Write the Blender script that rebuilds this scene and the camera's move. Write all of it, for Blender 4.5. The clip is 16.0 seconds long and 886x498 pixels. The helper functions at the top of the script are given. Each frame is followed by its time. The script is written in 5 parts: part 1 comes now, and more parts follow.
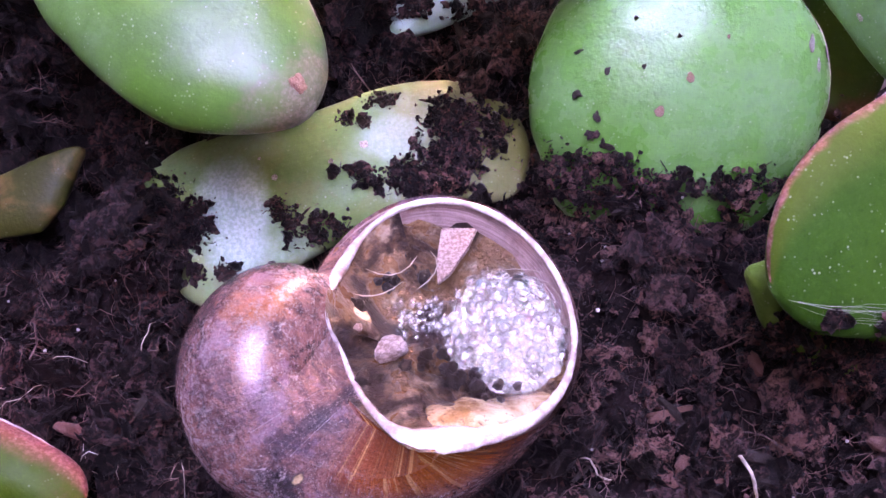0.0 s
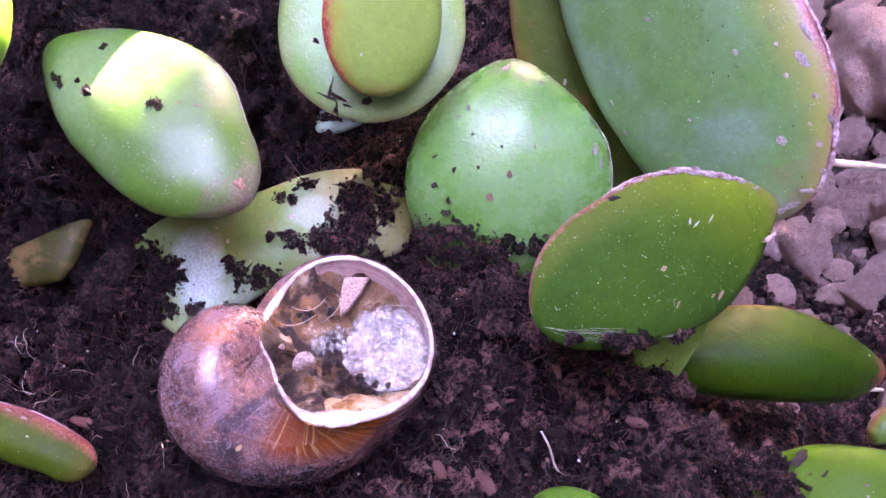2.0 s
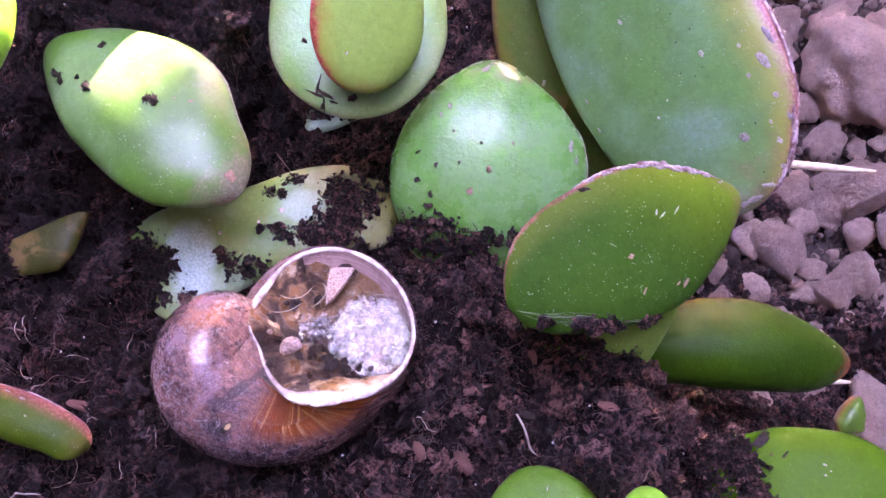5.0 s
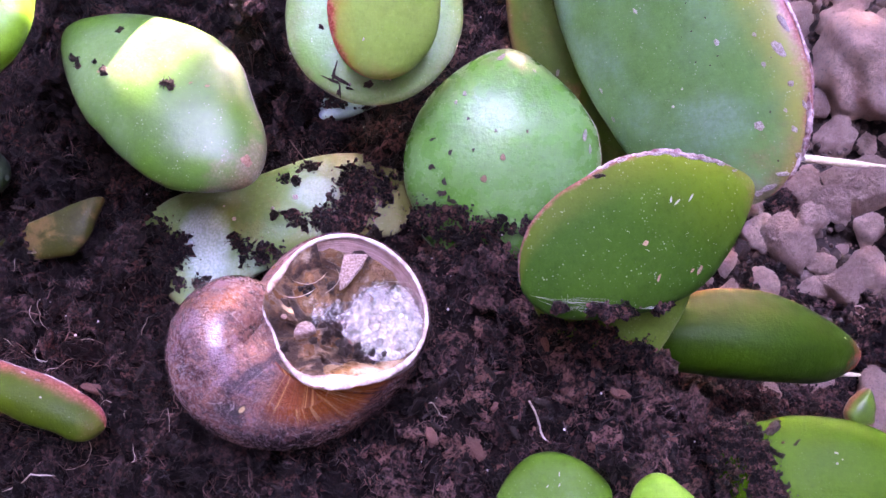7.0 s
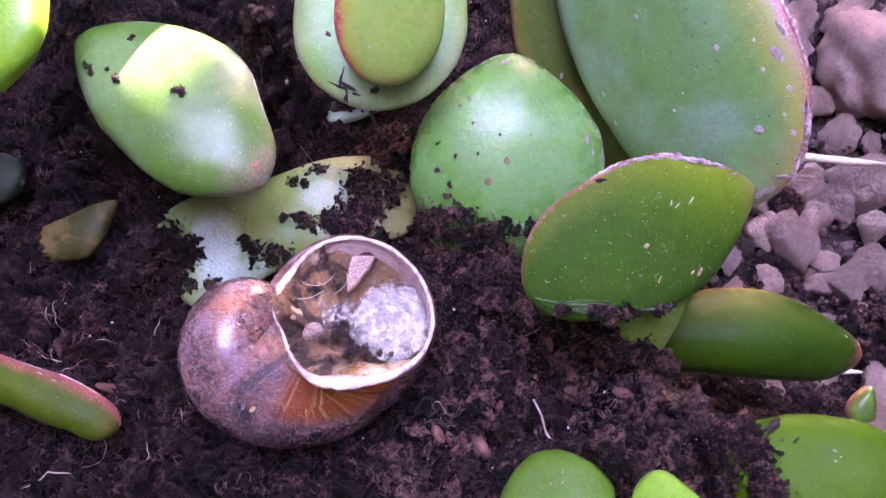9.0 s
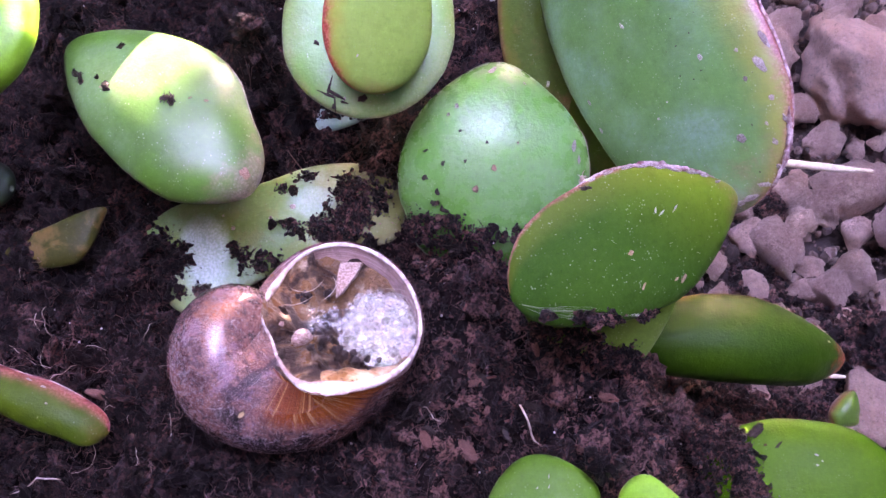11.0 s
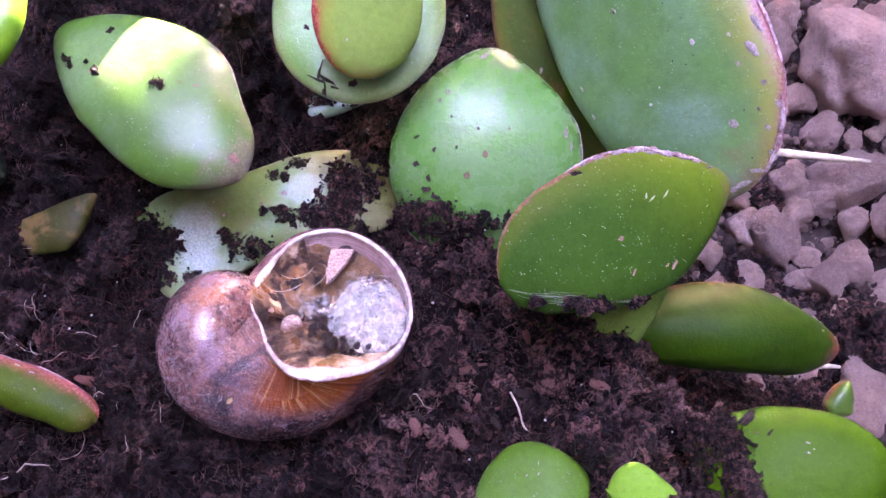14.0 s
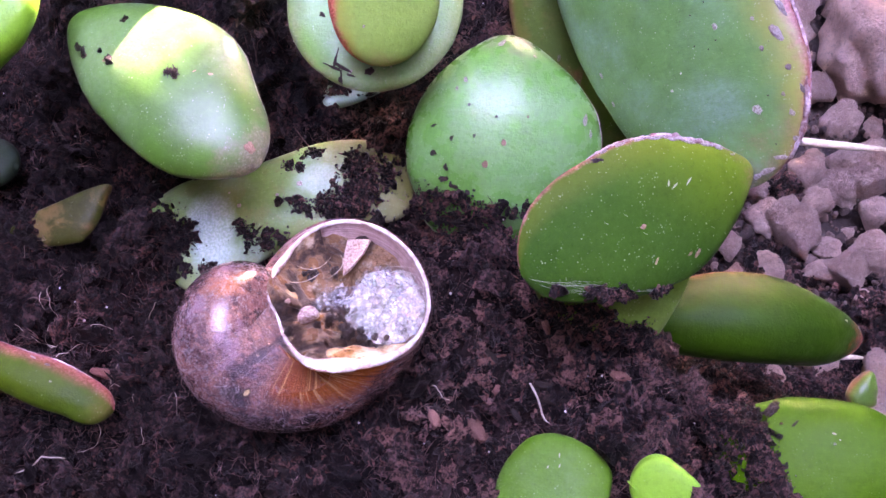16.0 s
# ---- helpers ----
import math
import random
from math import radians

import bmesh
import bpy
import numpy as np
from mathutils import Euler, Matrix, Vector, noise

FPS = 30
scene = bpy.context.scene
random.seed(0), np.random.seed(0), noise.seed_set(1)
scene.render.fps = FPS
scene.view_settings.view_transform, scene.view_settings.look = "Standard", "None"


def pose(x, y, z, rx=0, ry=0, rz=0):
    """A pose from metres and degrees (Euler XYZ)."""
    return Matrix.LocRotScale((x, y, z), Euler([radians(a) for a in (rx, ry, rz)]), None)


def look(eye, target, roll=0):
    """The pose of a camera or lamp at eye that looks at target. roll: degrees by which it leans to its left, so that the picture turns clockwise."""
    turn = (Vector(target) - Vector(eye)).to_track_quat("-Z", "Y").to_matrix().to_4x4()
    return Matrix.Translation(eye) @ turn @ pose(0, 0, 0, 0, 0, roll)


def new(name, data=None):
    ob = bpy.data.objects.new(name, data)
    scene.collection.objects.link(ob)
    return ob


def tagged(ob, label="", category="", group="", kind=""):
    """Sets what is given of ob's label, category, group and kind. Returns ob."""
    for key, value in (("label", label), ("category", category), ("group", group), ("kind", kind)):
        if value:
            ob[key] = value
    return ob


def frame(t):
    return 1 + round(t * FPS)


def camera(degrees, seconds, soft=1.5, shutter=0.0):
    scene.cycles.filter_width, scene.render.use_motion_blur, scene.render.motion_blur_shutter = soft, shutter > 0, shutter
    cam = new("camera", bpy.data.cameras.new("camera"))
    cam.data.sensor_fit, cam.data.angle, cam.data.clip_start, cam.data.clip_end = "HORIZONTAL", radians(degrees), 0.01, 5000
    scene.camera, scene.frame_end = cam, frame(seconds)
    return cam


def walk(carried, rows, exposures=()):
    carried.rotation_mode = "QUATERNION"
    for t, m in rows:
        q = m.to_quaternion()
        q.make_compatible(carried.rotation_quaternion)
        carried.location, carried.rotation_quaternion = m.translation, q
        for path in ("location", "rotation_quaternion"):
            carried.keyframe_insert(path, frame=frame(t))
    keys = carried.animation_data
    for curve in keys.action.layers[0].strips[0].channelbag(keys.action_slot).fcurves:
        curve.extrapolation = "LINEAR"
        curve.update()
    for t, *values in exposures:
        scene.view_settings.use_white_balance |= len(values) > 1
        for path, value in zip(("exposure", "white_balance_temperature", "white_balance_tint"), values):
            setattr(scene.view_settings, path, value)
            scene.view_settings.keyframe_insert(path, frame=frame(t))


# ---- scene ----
from mathutils.bvhtree import BVHTree

# camera: hand-held close-up, drawn back from about 9 cm to 15 cm
cam = camera(50.0, 16.0)
PATH = [
    (0.0, 0.00000, -0.00000, 0.08591, 26.56, -0.01, -0.01),
    (0.5, 0.00672, -0.00250, 0.09459, 27.29, -0.67, -0.46),
    (1.0, 0.00498, -0.00627, 0.10598, 27.47, -0.50, -0.34),
    (1.5, 0.00768, -0.01020, 0.11540, 27.75, -0.77, -0.01),
    (2.0, 0.01139, -0.01601, 0.12347, 28.05, -0.73, -0.87),
    (2.5, 0.01223, -0.02052, 0.12766, 29.16, -0.80, -0.77),
    (3.0, 0.01400, -0.02110, 0.12857, 29.15, -0.38, -0.83),
    (3.5, 0.01339, -0.02068, 0.12863, 29.19, -0.99, -0.91),
    (4.0, 0.01340, -0.02067, 0.12758, 28.86, -1.04, -0.77),
    (6.5, 0.01329, -0.02321, 0.12735, 28.74, -1.14, -0.40),
    (7.0, 0.01202, -0.02334, 0.12711, 28.73, -1.11, -0.09),
    (7.5, 0.01242, -0.02406, 0.12828, 28.75, -0.78, 0.16),
    (8.0, 0.01247, -0.02476, 0.12775, 27.60, -0.76, 0.47),
    (8.5, 0.01366, -0.02396, 0.12925, 28.18, -0.24, -0.06),
    (9.0, 0.01268, -0.02350, 0.13008, 28.31, -0.45, 0.03),
    (11.5, 0.01339, -0.02377, 0.13150, 28.56, -0.97, -0.28),
    (12.0, 0.01365, -0.02394, 0.13128, 28.40, -0.97, -0.03),
    (12.5, 0.01321, -0.02537, 0.13158, 28.51, -0.99, 0.41),
    (13.0, 0.01376, -0.02529, 0.13133, 28.26, -1.08, 0.17),
    (13.5, 0.01477, -0.02507, 0.13078, 28.32, -0.90, 0.01),
    (14.0, 0.01487, -0.02453, 0.13013, 28.27, -0.87, -0.04),
    (14.5, 0.01491, -0.02486, 0.13011, 28.13, -0.82, 0.23),
    (15.0, 0.01399, -0.02469, 0.13081, 28.22, -0.83, 0.21),
    (15.5, 0.01420, -0.02509, 0.13035, 28.26, -0.77, 0.01),
    (16.0, 0.01375, -0.02438, 0.12827, 27.97, -0.23, 0.05),
]
EXPOSURE, KELVIN, TINT = 7.17, 7700, 71
walk(cam, [(t, pose(x, y, z, rx, ry, rz)) for t, x, y, z, rx, ry, rz in PATH],
     [(t, EXPOSURE + e, KELVIN, TINT + k) for t, e, k in ((0.0, 0.20, 6), (1.5, 0.14, 6), (2.2, 0.16, 6), (3.0, 0.03, 5), (6.5, 0.16, 4), (9.2, 0.06, 5), (11.3, 0.06, 0), (13.0, 0.08, 0), (16.0, 0.18, 0))])

# ---- world and sun ----
SUN_ELEVATION, SUN_AZIMUTH = 20.0, 22.0   # degrees; azimuth from +y towards +x


def make_light():
    world = bpy.data.worlds.new("sky")
    scene.world = world
    world.use_nodes = True
    nt = world.node_tree
    sky = nt.nodes.new("ShaderNodeTexSky")
    sky.sky_type = "NISHITA"
    sky.sun_disc = False
    sky.sun_elevation = radians(SUN_ELEVATION)
    sky.sun_rotation = radians(SUN_AZIMUTH)
    bg = nt.nodes["Background"]
    bg.inputs["Strength"].default_value = 0.12
    nt.links.new(sky.outputs[0], bg.inputs[0])
    sun = new("sun", bpy.data.lights.new("sun", "SUN"))
    sun.data.energy, sun.data.angle, sun.data.color = 0.55, radians(0.5), (1.0, 0.95, 0.86)
    e, a = radians(SUN_ELEVATION), radians(SUN_AZIMUTH)
    way = Vector((math.cos(e) * math.sin(a), math.cos(e) * math.cos(a), math.sin(e)))
    sun.matrix_world = look(way, (0, 0, 0))


make_light()

# ---- materials ----


class Nodes:
    """A short way to write a node material."""

    def __init__(self, name):
        self.mat = bpy.data.materials.new(name)
        self.mat.use_nodes = True
        self.nt = self.mat.node_tree
        self.bsdf = self.nt.nodes["Principled BSDF"]

    def link(self, value, socket):
        if isinstance(value, bpy.types.NodeSocket):
            self.nt.links.new(value, socket)
        elif isinstance(value, tuple) and len(value) == 3 and socket.type == "RGBA":
            socket.default_value = (*value, 1)
        else:
            socket.default_value = value

    def coords(self, kind="Object"):
        return self.nt.nodes.new("ShaderNodeTexCoord").outputs[kind]

    def scaled(self, vector, scale):
        n = self.nt.nodes.new("ShaderNodeMapping")
        self.link(vector, n.inputs["Vector"])
        n.inputs["Scale"].default_value = scale
        return n.outputs[0]

    def noise(self, vector, scale, detail=4.0, rough=0.6, distort=0.0):
        n = self.nt.nodes.new("ShaderNodeTexNoise")
        self.link(vector, n.inputs["Vector"])
        n.inputs["Scale"].default_value, n.inputs["Detail"].default_value = scale, detail
        n.inputs["Roughness"].default_value, n.inputs["Distortion"].default_value = rough, distort
        return n.outputs["Fac"]

    def cells(self, vector, scale, feature="F1", out="Distance"):
        n = self.nt.nodes.new("ShaderNodeTexVoronoi")
        n.feature = feature
        self.link(vector, n.inputs["Vector"])
        n.inputs["Scale"].default_value = scale
        return n.outputs[out]

    def ramp(self, value, lo, hi, a=0.0, b=1.0):
        n = self.nt.nodes.new("ShaderNodeMapRange")
        n.interpolation_type = "SMOOTHSTEP"
        self.link(value, n.inputs["Value"])
        for k, v in (("From Min", lo), ("From Max", hi), ("To Min", a), ("To Max", b)):
            n.inputs[k].default_value = v
        return n.outputs["Result"]

    def math(self, op, a, b=0.0):
        n = self.nt.nodes.new("ShaderNodeMath")
        n.operation = op
        self.link(a, n.inputs[0])
        self.link(b, n.inputs[1])
        return n.outputs[0]

    def mix(self, fac, a, b):
        n = self.nt.nodes.new("ShaderNodeMix")
        n.data_type = "RGBA"
        for k, v in ((0, fac), (6, a), (7, b)):
            self.link(v, n.inputs[k])
        return n.outputs[2]

    def split(self, vector):
        n = self.nt.nodes.new("ShaderNodeSeparateXYZ")
        self.link(vector, n.inputs[0])
        return n.outputs

    def random(self):
        return self.nt.nodes.new("ShaderNodeObjectInfo").outputs["Random"]

    def island(self):
        return self.nt.nodes.new("ShaderNodeNewGeometry").outputs["Random Per Island"]

    def bump(self, height, distance, strength=1.0):
        n = self.nt.nodes.new("ShaderNodeBump")
        self.link(height, n.inputs["Height"])
        n.inputs["Distance"].default_value, n.inputs["Strength"].default_value = distance, strength
        self.nt.links.new(n.outputs[0], self.bsdf.inputs["Normal"])

    def done(self, colour, rough, **more):
        self.link(colour, self.bsdf.inputs["Base Color"])
        self.link(rough, self.bsdf.inputs["Roughness"])
        for key, value in more.items():
            self.link(value, self.bsdf.inputs[key.replace("_", " ")])
        return self.mat


def leaf_material(name, col, col2, rim_col=(0.30, 0.05, 0.06), rims=(0.0, 0.0, 0.0), bloom=0.0, bloom_col=(0.50, 0.60, 0.56),
                  brown=0.0, rough=0.33, specks=0.5, gloss=0.55, rim_wide=0.10, base_brown=0.0, warm=0.8, patch=(), tip_col=None, relief=1.0):
    """Succulent skin: mottled green, coloured margins on either side and at the tip, wax bloom, pale pores."""
    n = Nodes(name)
    ob, uv = n.coords(), n.split(n.coords("UV"))
    u, s = uv[0], uv[1]
    broad, mid, fine = n.noise(ob, 80, 1), n.noise(ob, 420, 5), n.noise(ob, 2600, 3)
    grain = n.noise(n.scaled(n.coords("UV"), (60, 4, 1)), 3, 4)
    c = n.mix(n.ramp(n.math("ADD", n.math("MULTIPLY", broad, 0.7), n.math("MULTIPLY", grain, 0.3)), 0.25, 0.75), col, col2)
    # paler yellow tip: real tint, with its brighter lighting also put into colour
    if tip_col:
        c = n.mix(n.ramp(n.math("ADD", s, n.math("MULTIPLY", u, -0.45)), 0.22, 0.85), c, tip_col)
    mottle = n.noise(ob, 1300, 5, 0.8)
    c = n.mix(n.ramp(mottle, 0.52, 0.70, 0.0, 0.30), c, tuple(0.45 * v for v in col))
    c = n.mix(n.ramp(mottle, 0.48, 0.32, 0.0, 0.28), c, tuple(min(1.0, 1.35 * v + 0.008) for v in col2))
    c = n.mix(n.ramp(mid, 0.50, 0.68, 0.0, 0.16), c, tuple(0.5 * v for v in col))
    if bloom:
        c = n.mix(n.math("MULTIPLY", n.ramp(n.noise(ob, 95, 3, 0.5), 0.40, 0.70), n.math("MULTIPLY", n.ramp(n.noise(ob, 1500, 3, 0.7), 0.3, 0.7, 0.5, 1.0), bloom)), c, bloom_col)
    if brown:
        c = n.mix(n.math("MULTIPLY", n.ramp(n.noise(ob, 160, 5, 0.65, 0.4), 0.46, 0.6), brown), c, (0.24, 0.13, 0.05))
    if base_brown:
        c = n.mix(n.math("MULTIPLY", n.ramp(n.math("ADD", s, n.math("MULTIPLY", n.noise(ob, 150, 4), 0.3)), 0.30, 0.50, 1.0, 0.0), base_brown), c, (0.15, 0.115, 0.040))
    for pu, ps, ru, rs, strong in patch:
        a = n.math("DIVIDE", n.math("SUBTRACT", u, pu), ru)
        b = n.math("DIVIDE", n.math("SUBTRACT", s, ps), rs)
        d = n.math("ADD", n.math("ADD", n.math("MULTIPLY", a, a), n.math("MULTIPLY", b, b)), n.math("MULTIPLY", n.math("SUBTRACT", n.noise(ob, 210, 5, 0.7), 0.5), 1.8))
        c = n.mix(n.ramp(d, 0.2, 1.3, strong, 0.0), c, n.mix(n.ramp(fine, 0.35, 0.65), (0.24, 0.38, 0.34), (0.42, 0.56, 0.55)))
    left, right, tip = rims
    wob = n.math("MULTIPLY", n.math("SUBTRACT", mid, 0.5), 0.22)
    uu = n.math("ADD", u, n.math("MULTIPLY", wob, min(1.0, 8.0 * rim_wide)))
    masks = []
    yellow = tuple(0.5 * p + 0.5 * q for p, q in zip(col2, (0.36, 0.26, 0.03)))
    if left:
        c = n.mix(n.ramp(uu, 0.05, 0.24, warm * left, 0.0), c, yellow)
        masks.append(n.ramp(uu, 0.0, rim_wide, left, 0.0))
    if right:
        c = n.mix(n.ramp(uu, 0.76, 0.95, 0.0, warm * right), c, yellow)
        masks.append(n.ramp(uu, 1 - rim_wide, 1.0, 0.0, right))
    if tip:
        masks.append(n.ramp(n.math("ADD", s, wob), 0.88, 1.0, 0.0, tip))
    for m in masks:
        c = n.mix(m, c, n.mix(n.ramp(fine, 0.4, 0.65), rim_col, tuple(min(0.7, 1.6 * v + 0.06) for v in rim_col)))
    if specks:
        dot = n.cells(ob, 2300)
        keep = n.ramp(n.noise(ob, 700, 3, 0.7), 0.50, 0.68)
        c = n.mix(n.math("MULTIPLY", n.math("MULTIPLY", n.ramp(dot, 0.14, 0.3, 1.0, 0.0), keep), specks), c, (0.55, 0.62, 0.50))
    n.bump(n.math("ADD", n.math("MULTIPLY", n.noise(ob, 170, 3, 0.5), 0.9), n.math("ADD", n.math("MULTIPLY", mid, 0.4), n.math("MULTIPLY", fine, 0.22))), 0.0005, 0.55 * relief)
    return n.done(c, n.ramp(mid, 0.35, 0.65, rough - 0.05, rough + 0.10), Subsurface_Weight=0.25, Specular_IOR_Level=gloss,
                  Subsurface_Radius=(0.6, 1.0, 0.25), Subsurface_Scale=0.002)


def soil_material():
    n = Nodes("peat soil")
    ob = n.coords()
    a, b = n.noise(ob, 160, 6, 0.7), n.noise(ob, 1500, 5, 0.7)
    c = n.mix(n.ramp(a, 0.35, 0.68), (0.007, 0.0040, 0.0043), (0.028, 0.0145, 0.0145))
    c = n.mix(n.ramp(b, 0.58, 0.74, 0.0, 0.6), c, (0.075, 0.042, 0.039))
    n.bump(n.math("ADD", n.math("MULTIPLY", a, 0.5), b), 0.0014, 1.0)
    return n.done(c, 0.8, Specular_IOR_Level=0.2)


def crumb_material():
    n = Nodes("peat crumbs")
    ob, r = n.coords(), n.island()
    b, f = n.noise(ob, 1800, 5, 0.7), n.noise(ob, 4200, 4, 0.8)
    c = n.mix(n.ramp(r, 0.26, 0.75), (0.010, 0.0054, 0.0060), (0.165, 0.081, 0.077))
    c = n.mix(n.ramp(r, 0.80, 0.97), c, (0.33, 0.145, 0.120))
    c = n.mix(n.ramp(f, 0.56, 0.67, 0.0, 0.65), c, (0.40, 0.235, 0.210))
    c = n.mix(n.ramp(n.noise(ob, 1100, 4, 0.75), 0.57, 0.47, 0.0, 0.9), c, (0.005, 0.0028, 0.0030))
    # shade on the left put into the colour; some right-hand crumbs paler
    paler = n.ramp(n.math("ADD", n.split(ob)[0], n.math("MULTIPLY", n.noise(ob, 70, 3), 0.03)), -0.005, 0.032)
    c = n.mix(n.math("MULTIPLY", n.math("SUBTRACT", 1.0, paler), 0.40), c, (0.008, 0.0045, 0.0048))
    c = n.mix(n.math("MULTIPLY", n.math("MULTIPLY", paler, n.ramp(r, 0.55, 0.9)), n.ramp(b, 0.46, 0.60, 0.0, 0.6)), c, (0.42, 0.215, 0.170))
    n.bump(n.math("ADD", b, n.math("MULTIPLY", f, 1.2)), 0.0012, 1.0)
    return n.done(c, n.ramp(r, 0.0, 1.0, 0.35, 0.7), Specular_IOR_Level=0.3)


def plain_material(name, col, col2, rough=0.7, scale=900, distance=0.0003, **more):
    n = Nodes(name)
    ob = n.coords()
    a = n.noise(ob, scale, 5, 0.65)
    c = n.mix(n.ramp(a, 0.35, 0.68), col, col2)
    n.bump(n.noise(ob, scale * 3, 4), distance, 0.8)
    return n.done(c, rough, **more)


def stone_material():
    n = Nodes("gravel stone")
    ob, r = n.coords(), n.random()
    a, b = n.noise(ob, 1.3, 6, 0.7), n.noise(ob, 9, 5, 0.7)
    c = n.mix(n.ramp(a, 0.35, 0.65), (0.62, 0.385, 0.310), (0.86, 0.61, 0.50))
    c = n.mix(n.ramp(r, 0.0, 1.0, 0.0, 0.55), c, (0.25, 0.155, 0.135))
    c = n.mix(n.ramp(b, 0.6, 0.8, 0.0, 0.45), c, (0.17, 0.105, 0.095))
    c = n.mix(n.ramp(n.noise(ob, 13, 6, 0.8), 0.52, 0.66, 0.0, 0.45), c, (0.16, 0.100, 0.090))
    c = n.mix(n.ramp(n.noise(ob, 26, 4, 0.8), 0.55, 0.66, 0.0, 0.7), c, (0.82, 0.63, 0.57))
    world = n.nt.nodes.new("ShaderNodeNewGeometry").outputs["Position"]
    grain = n.noise(world, 1100, 6, 0.8)
    c = n.mix(n.ramp(grain, 0.54, 0.68, 0.0, 0.55), c, (0.14, 0.088, 0.078))
    c = n.mix(n.ramp(grain, 0.44, 0.32, 0.0, 0.5), c, (0.90, 0.70, 0.62))
    n.bump(n.math("ADD", n.math("MULTIPLY", n.noise(ob, 5, 6, 0.75), 0.8), n.math("ADD", n.noise(world, 420, 5, 0.75), n.math("MULTIPLY", grain, 0.8))), 0.0036, 1.0)
    return n.done(c, 0.9)


def shell_material(name="snail shell", coat=0.8):
    n = Nodes(name)
    ob, uv = n.coords(), n.split(n.coords("UV"))
    al, ph = uv[0], uv[1]
    broad, mid, fine = n.noise(ob, 170, 6, 0.72), n.noise(ob, 700, 6, 0.75), n.noise(ob, 2600, 4)
    rays = n.noise(n.scaled(n.coords("UV"), (1.3, 15, 1)), 4, 5, 0.7, 0.35)
    lines = n.noise(n.scaled(n.coords("UV"), (3.0, 46, 1)), 4, 5, 0.75, 0.4)
    wob = n.math("MULTIPLY", n.math("SUBTRACT", n.noise(ob, 260, 6, 0.75), 0.5), 2.4)

    def spot(u, v, wide, long, lo=0.35, hi=1.15):
        """A blotch of uneven outline on the whorl at u round and v along."""
        a = n.math("DIVIDE", n.math("SUBTRACT", al, u), wide)
        b = n.math("DIVIDE", n.math("SUBTRACT", ph, v), long)
        d = n.math("SQRT", n.math("ADD", n.math("MULTIPLY", a, a), n.math("MULTIPLY", b, b)))
        return n.ramp(n.math("ADD", d, wob), lo, hi, 1.0, 0.0)

    # horn-brown to purplish skin, banded along the growth lines
    c = n.mix(n.ramp(broad, 0.36, 0.64), (0.125, 0.052, 0.052), (0.42, 0.185, 0.150))
    c = n.mix(n.ramp(mid, 0.50, 0.64, 0.0, 0.65), c, (0.034, 0.014, 0.022))
    c = n.mix(n.math("MULTIPLY", n.ramp(lines, 0.54, 0.68), 0.45), c, (0.36, 0.20, 0.175))
    patchy = n.noise(ob, 330, 6, 0.72, 0.8)
    c = n.mix(n.ramp(patchy, 0.53, 0.61, 0.0, 0.75), c, (0.040, 0.019, 0.030))
    c = n.mix(n.ramp(patchy, 0.45, 0.37, 0.0, 0.6), c, (0.46, 0.205, 0.150))
    c = n.mix(n.ramp(n.noise(ob, 240, 5, 0.7), 0.53, 0.63, 0.0, 0.55), c, (0.36, 0.215, 0.275))
    # warm translucent zone round the base, with pale growth rays
    uneven = n.math("MULTIPLY", wob, 0.022)
    side = n.math("ADD", al, uneven)
    near = n.math("MULTIPLY", n.math("MULTIPLY", n.ramp(side, 0.735, 0.800, 1.0, 0.0), n.ramp(side, 0.585, 0.64)), n.ramp(n.math("ADD", ph, n.math("MULTIPLY", wob, 0.03)), 0.27, 0.375, 1.0, 0.0))
    amber = n.mix(n.ramp(ph, 0.08, 0.32), (0.62, 0.150, 0.014), (0.34, 0.062, 0.012))
    amber = n.mix(n.ramp(rays, 0.36, 0.50, 0.6, 0.0), amber, (0.14, 0.022, 0.005))
    c = n.mix(near, c, amber)
    c = n.mix(n.math("MULTIPLY", n.ramp(rays, 0.53, 0.60), n.math("MULTIPLY", near, n.ramp(al, 0.66, 0.77, 0.95, 0.4))), c, (0.98, 0.55, 0.22))
    c = n.mix(n.math("MULTIPLY", spot(0.915, 0.69, 0.07, 0.055), 0.75), c, (0.52, 0.17, 0.065))
    c = n.mix(n.math("MULTIPLY", spot(0.655, 0.31, 0.05, 0.07, 0.3, 1.3), 0.7), c, (0.50, 0.26, 0.26))
    for u, v, wide, long, k in ((0.745, 0.462, 0.045, 0.05, 0.95), (0.825, 0.385, 0.06, 0.055, 0.9), (0.86, 0.30, 0.05, 0.10, 0.75), (0.79, 0.43, 0.04, 0.03, 0.8), (0.815, 0.22, 0.035, 0.07, 0.7)):
        c = n.mix(n.math("MULTIPLY", spot(u, v, wide, long), k), c, (0.020, 0.012, 0.024))
    # chalky film and grit, thickest towards the outer side
    off = n.math("SUBTRACT", 1.0, n.math("MULTIPLY", near, 0.8))
    film = n.math("MULTIPLY", n.ramp(al, 0.82, 0.97, 0.16, 0.9), n.ramp(n.noise(ob, 190, 4, 0.7), 0.36, 0.58, 0.3, 1.0))
    dust = n.math("MULTIPLY", n.ramp(n.noise(ob, 1500, 8, 0.88, 0.4), 0.48, 0.60), n.math("MULTIPLY", film, off))
    c = n.mix(dust, c, (0.43, 0.335, 0.34))
    c = n.mix(n.math("MULTIPLY", n.ramp(n.noise(ob, 420, 7, 0.85, 1.6), 0.575, 0.63), n.math("MULTIPLY", off, 0.8)), c, (0.52, 0.39, 0.385))
    scratch = n.noise(n.scaled(n.coords("UV"), (16, 70, 1)), 3, 5, 0.8, 1.2)
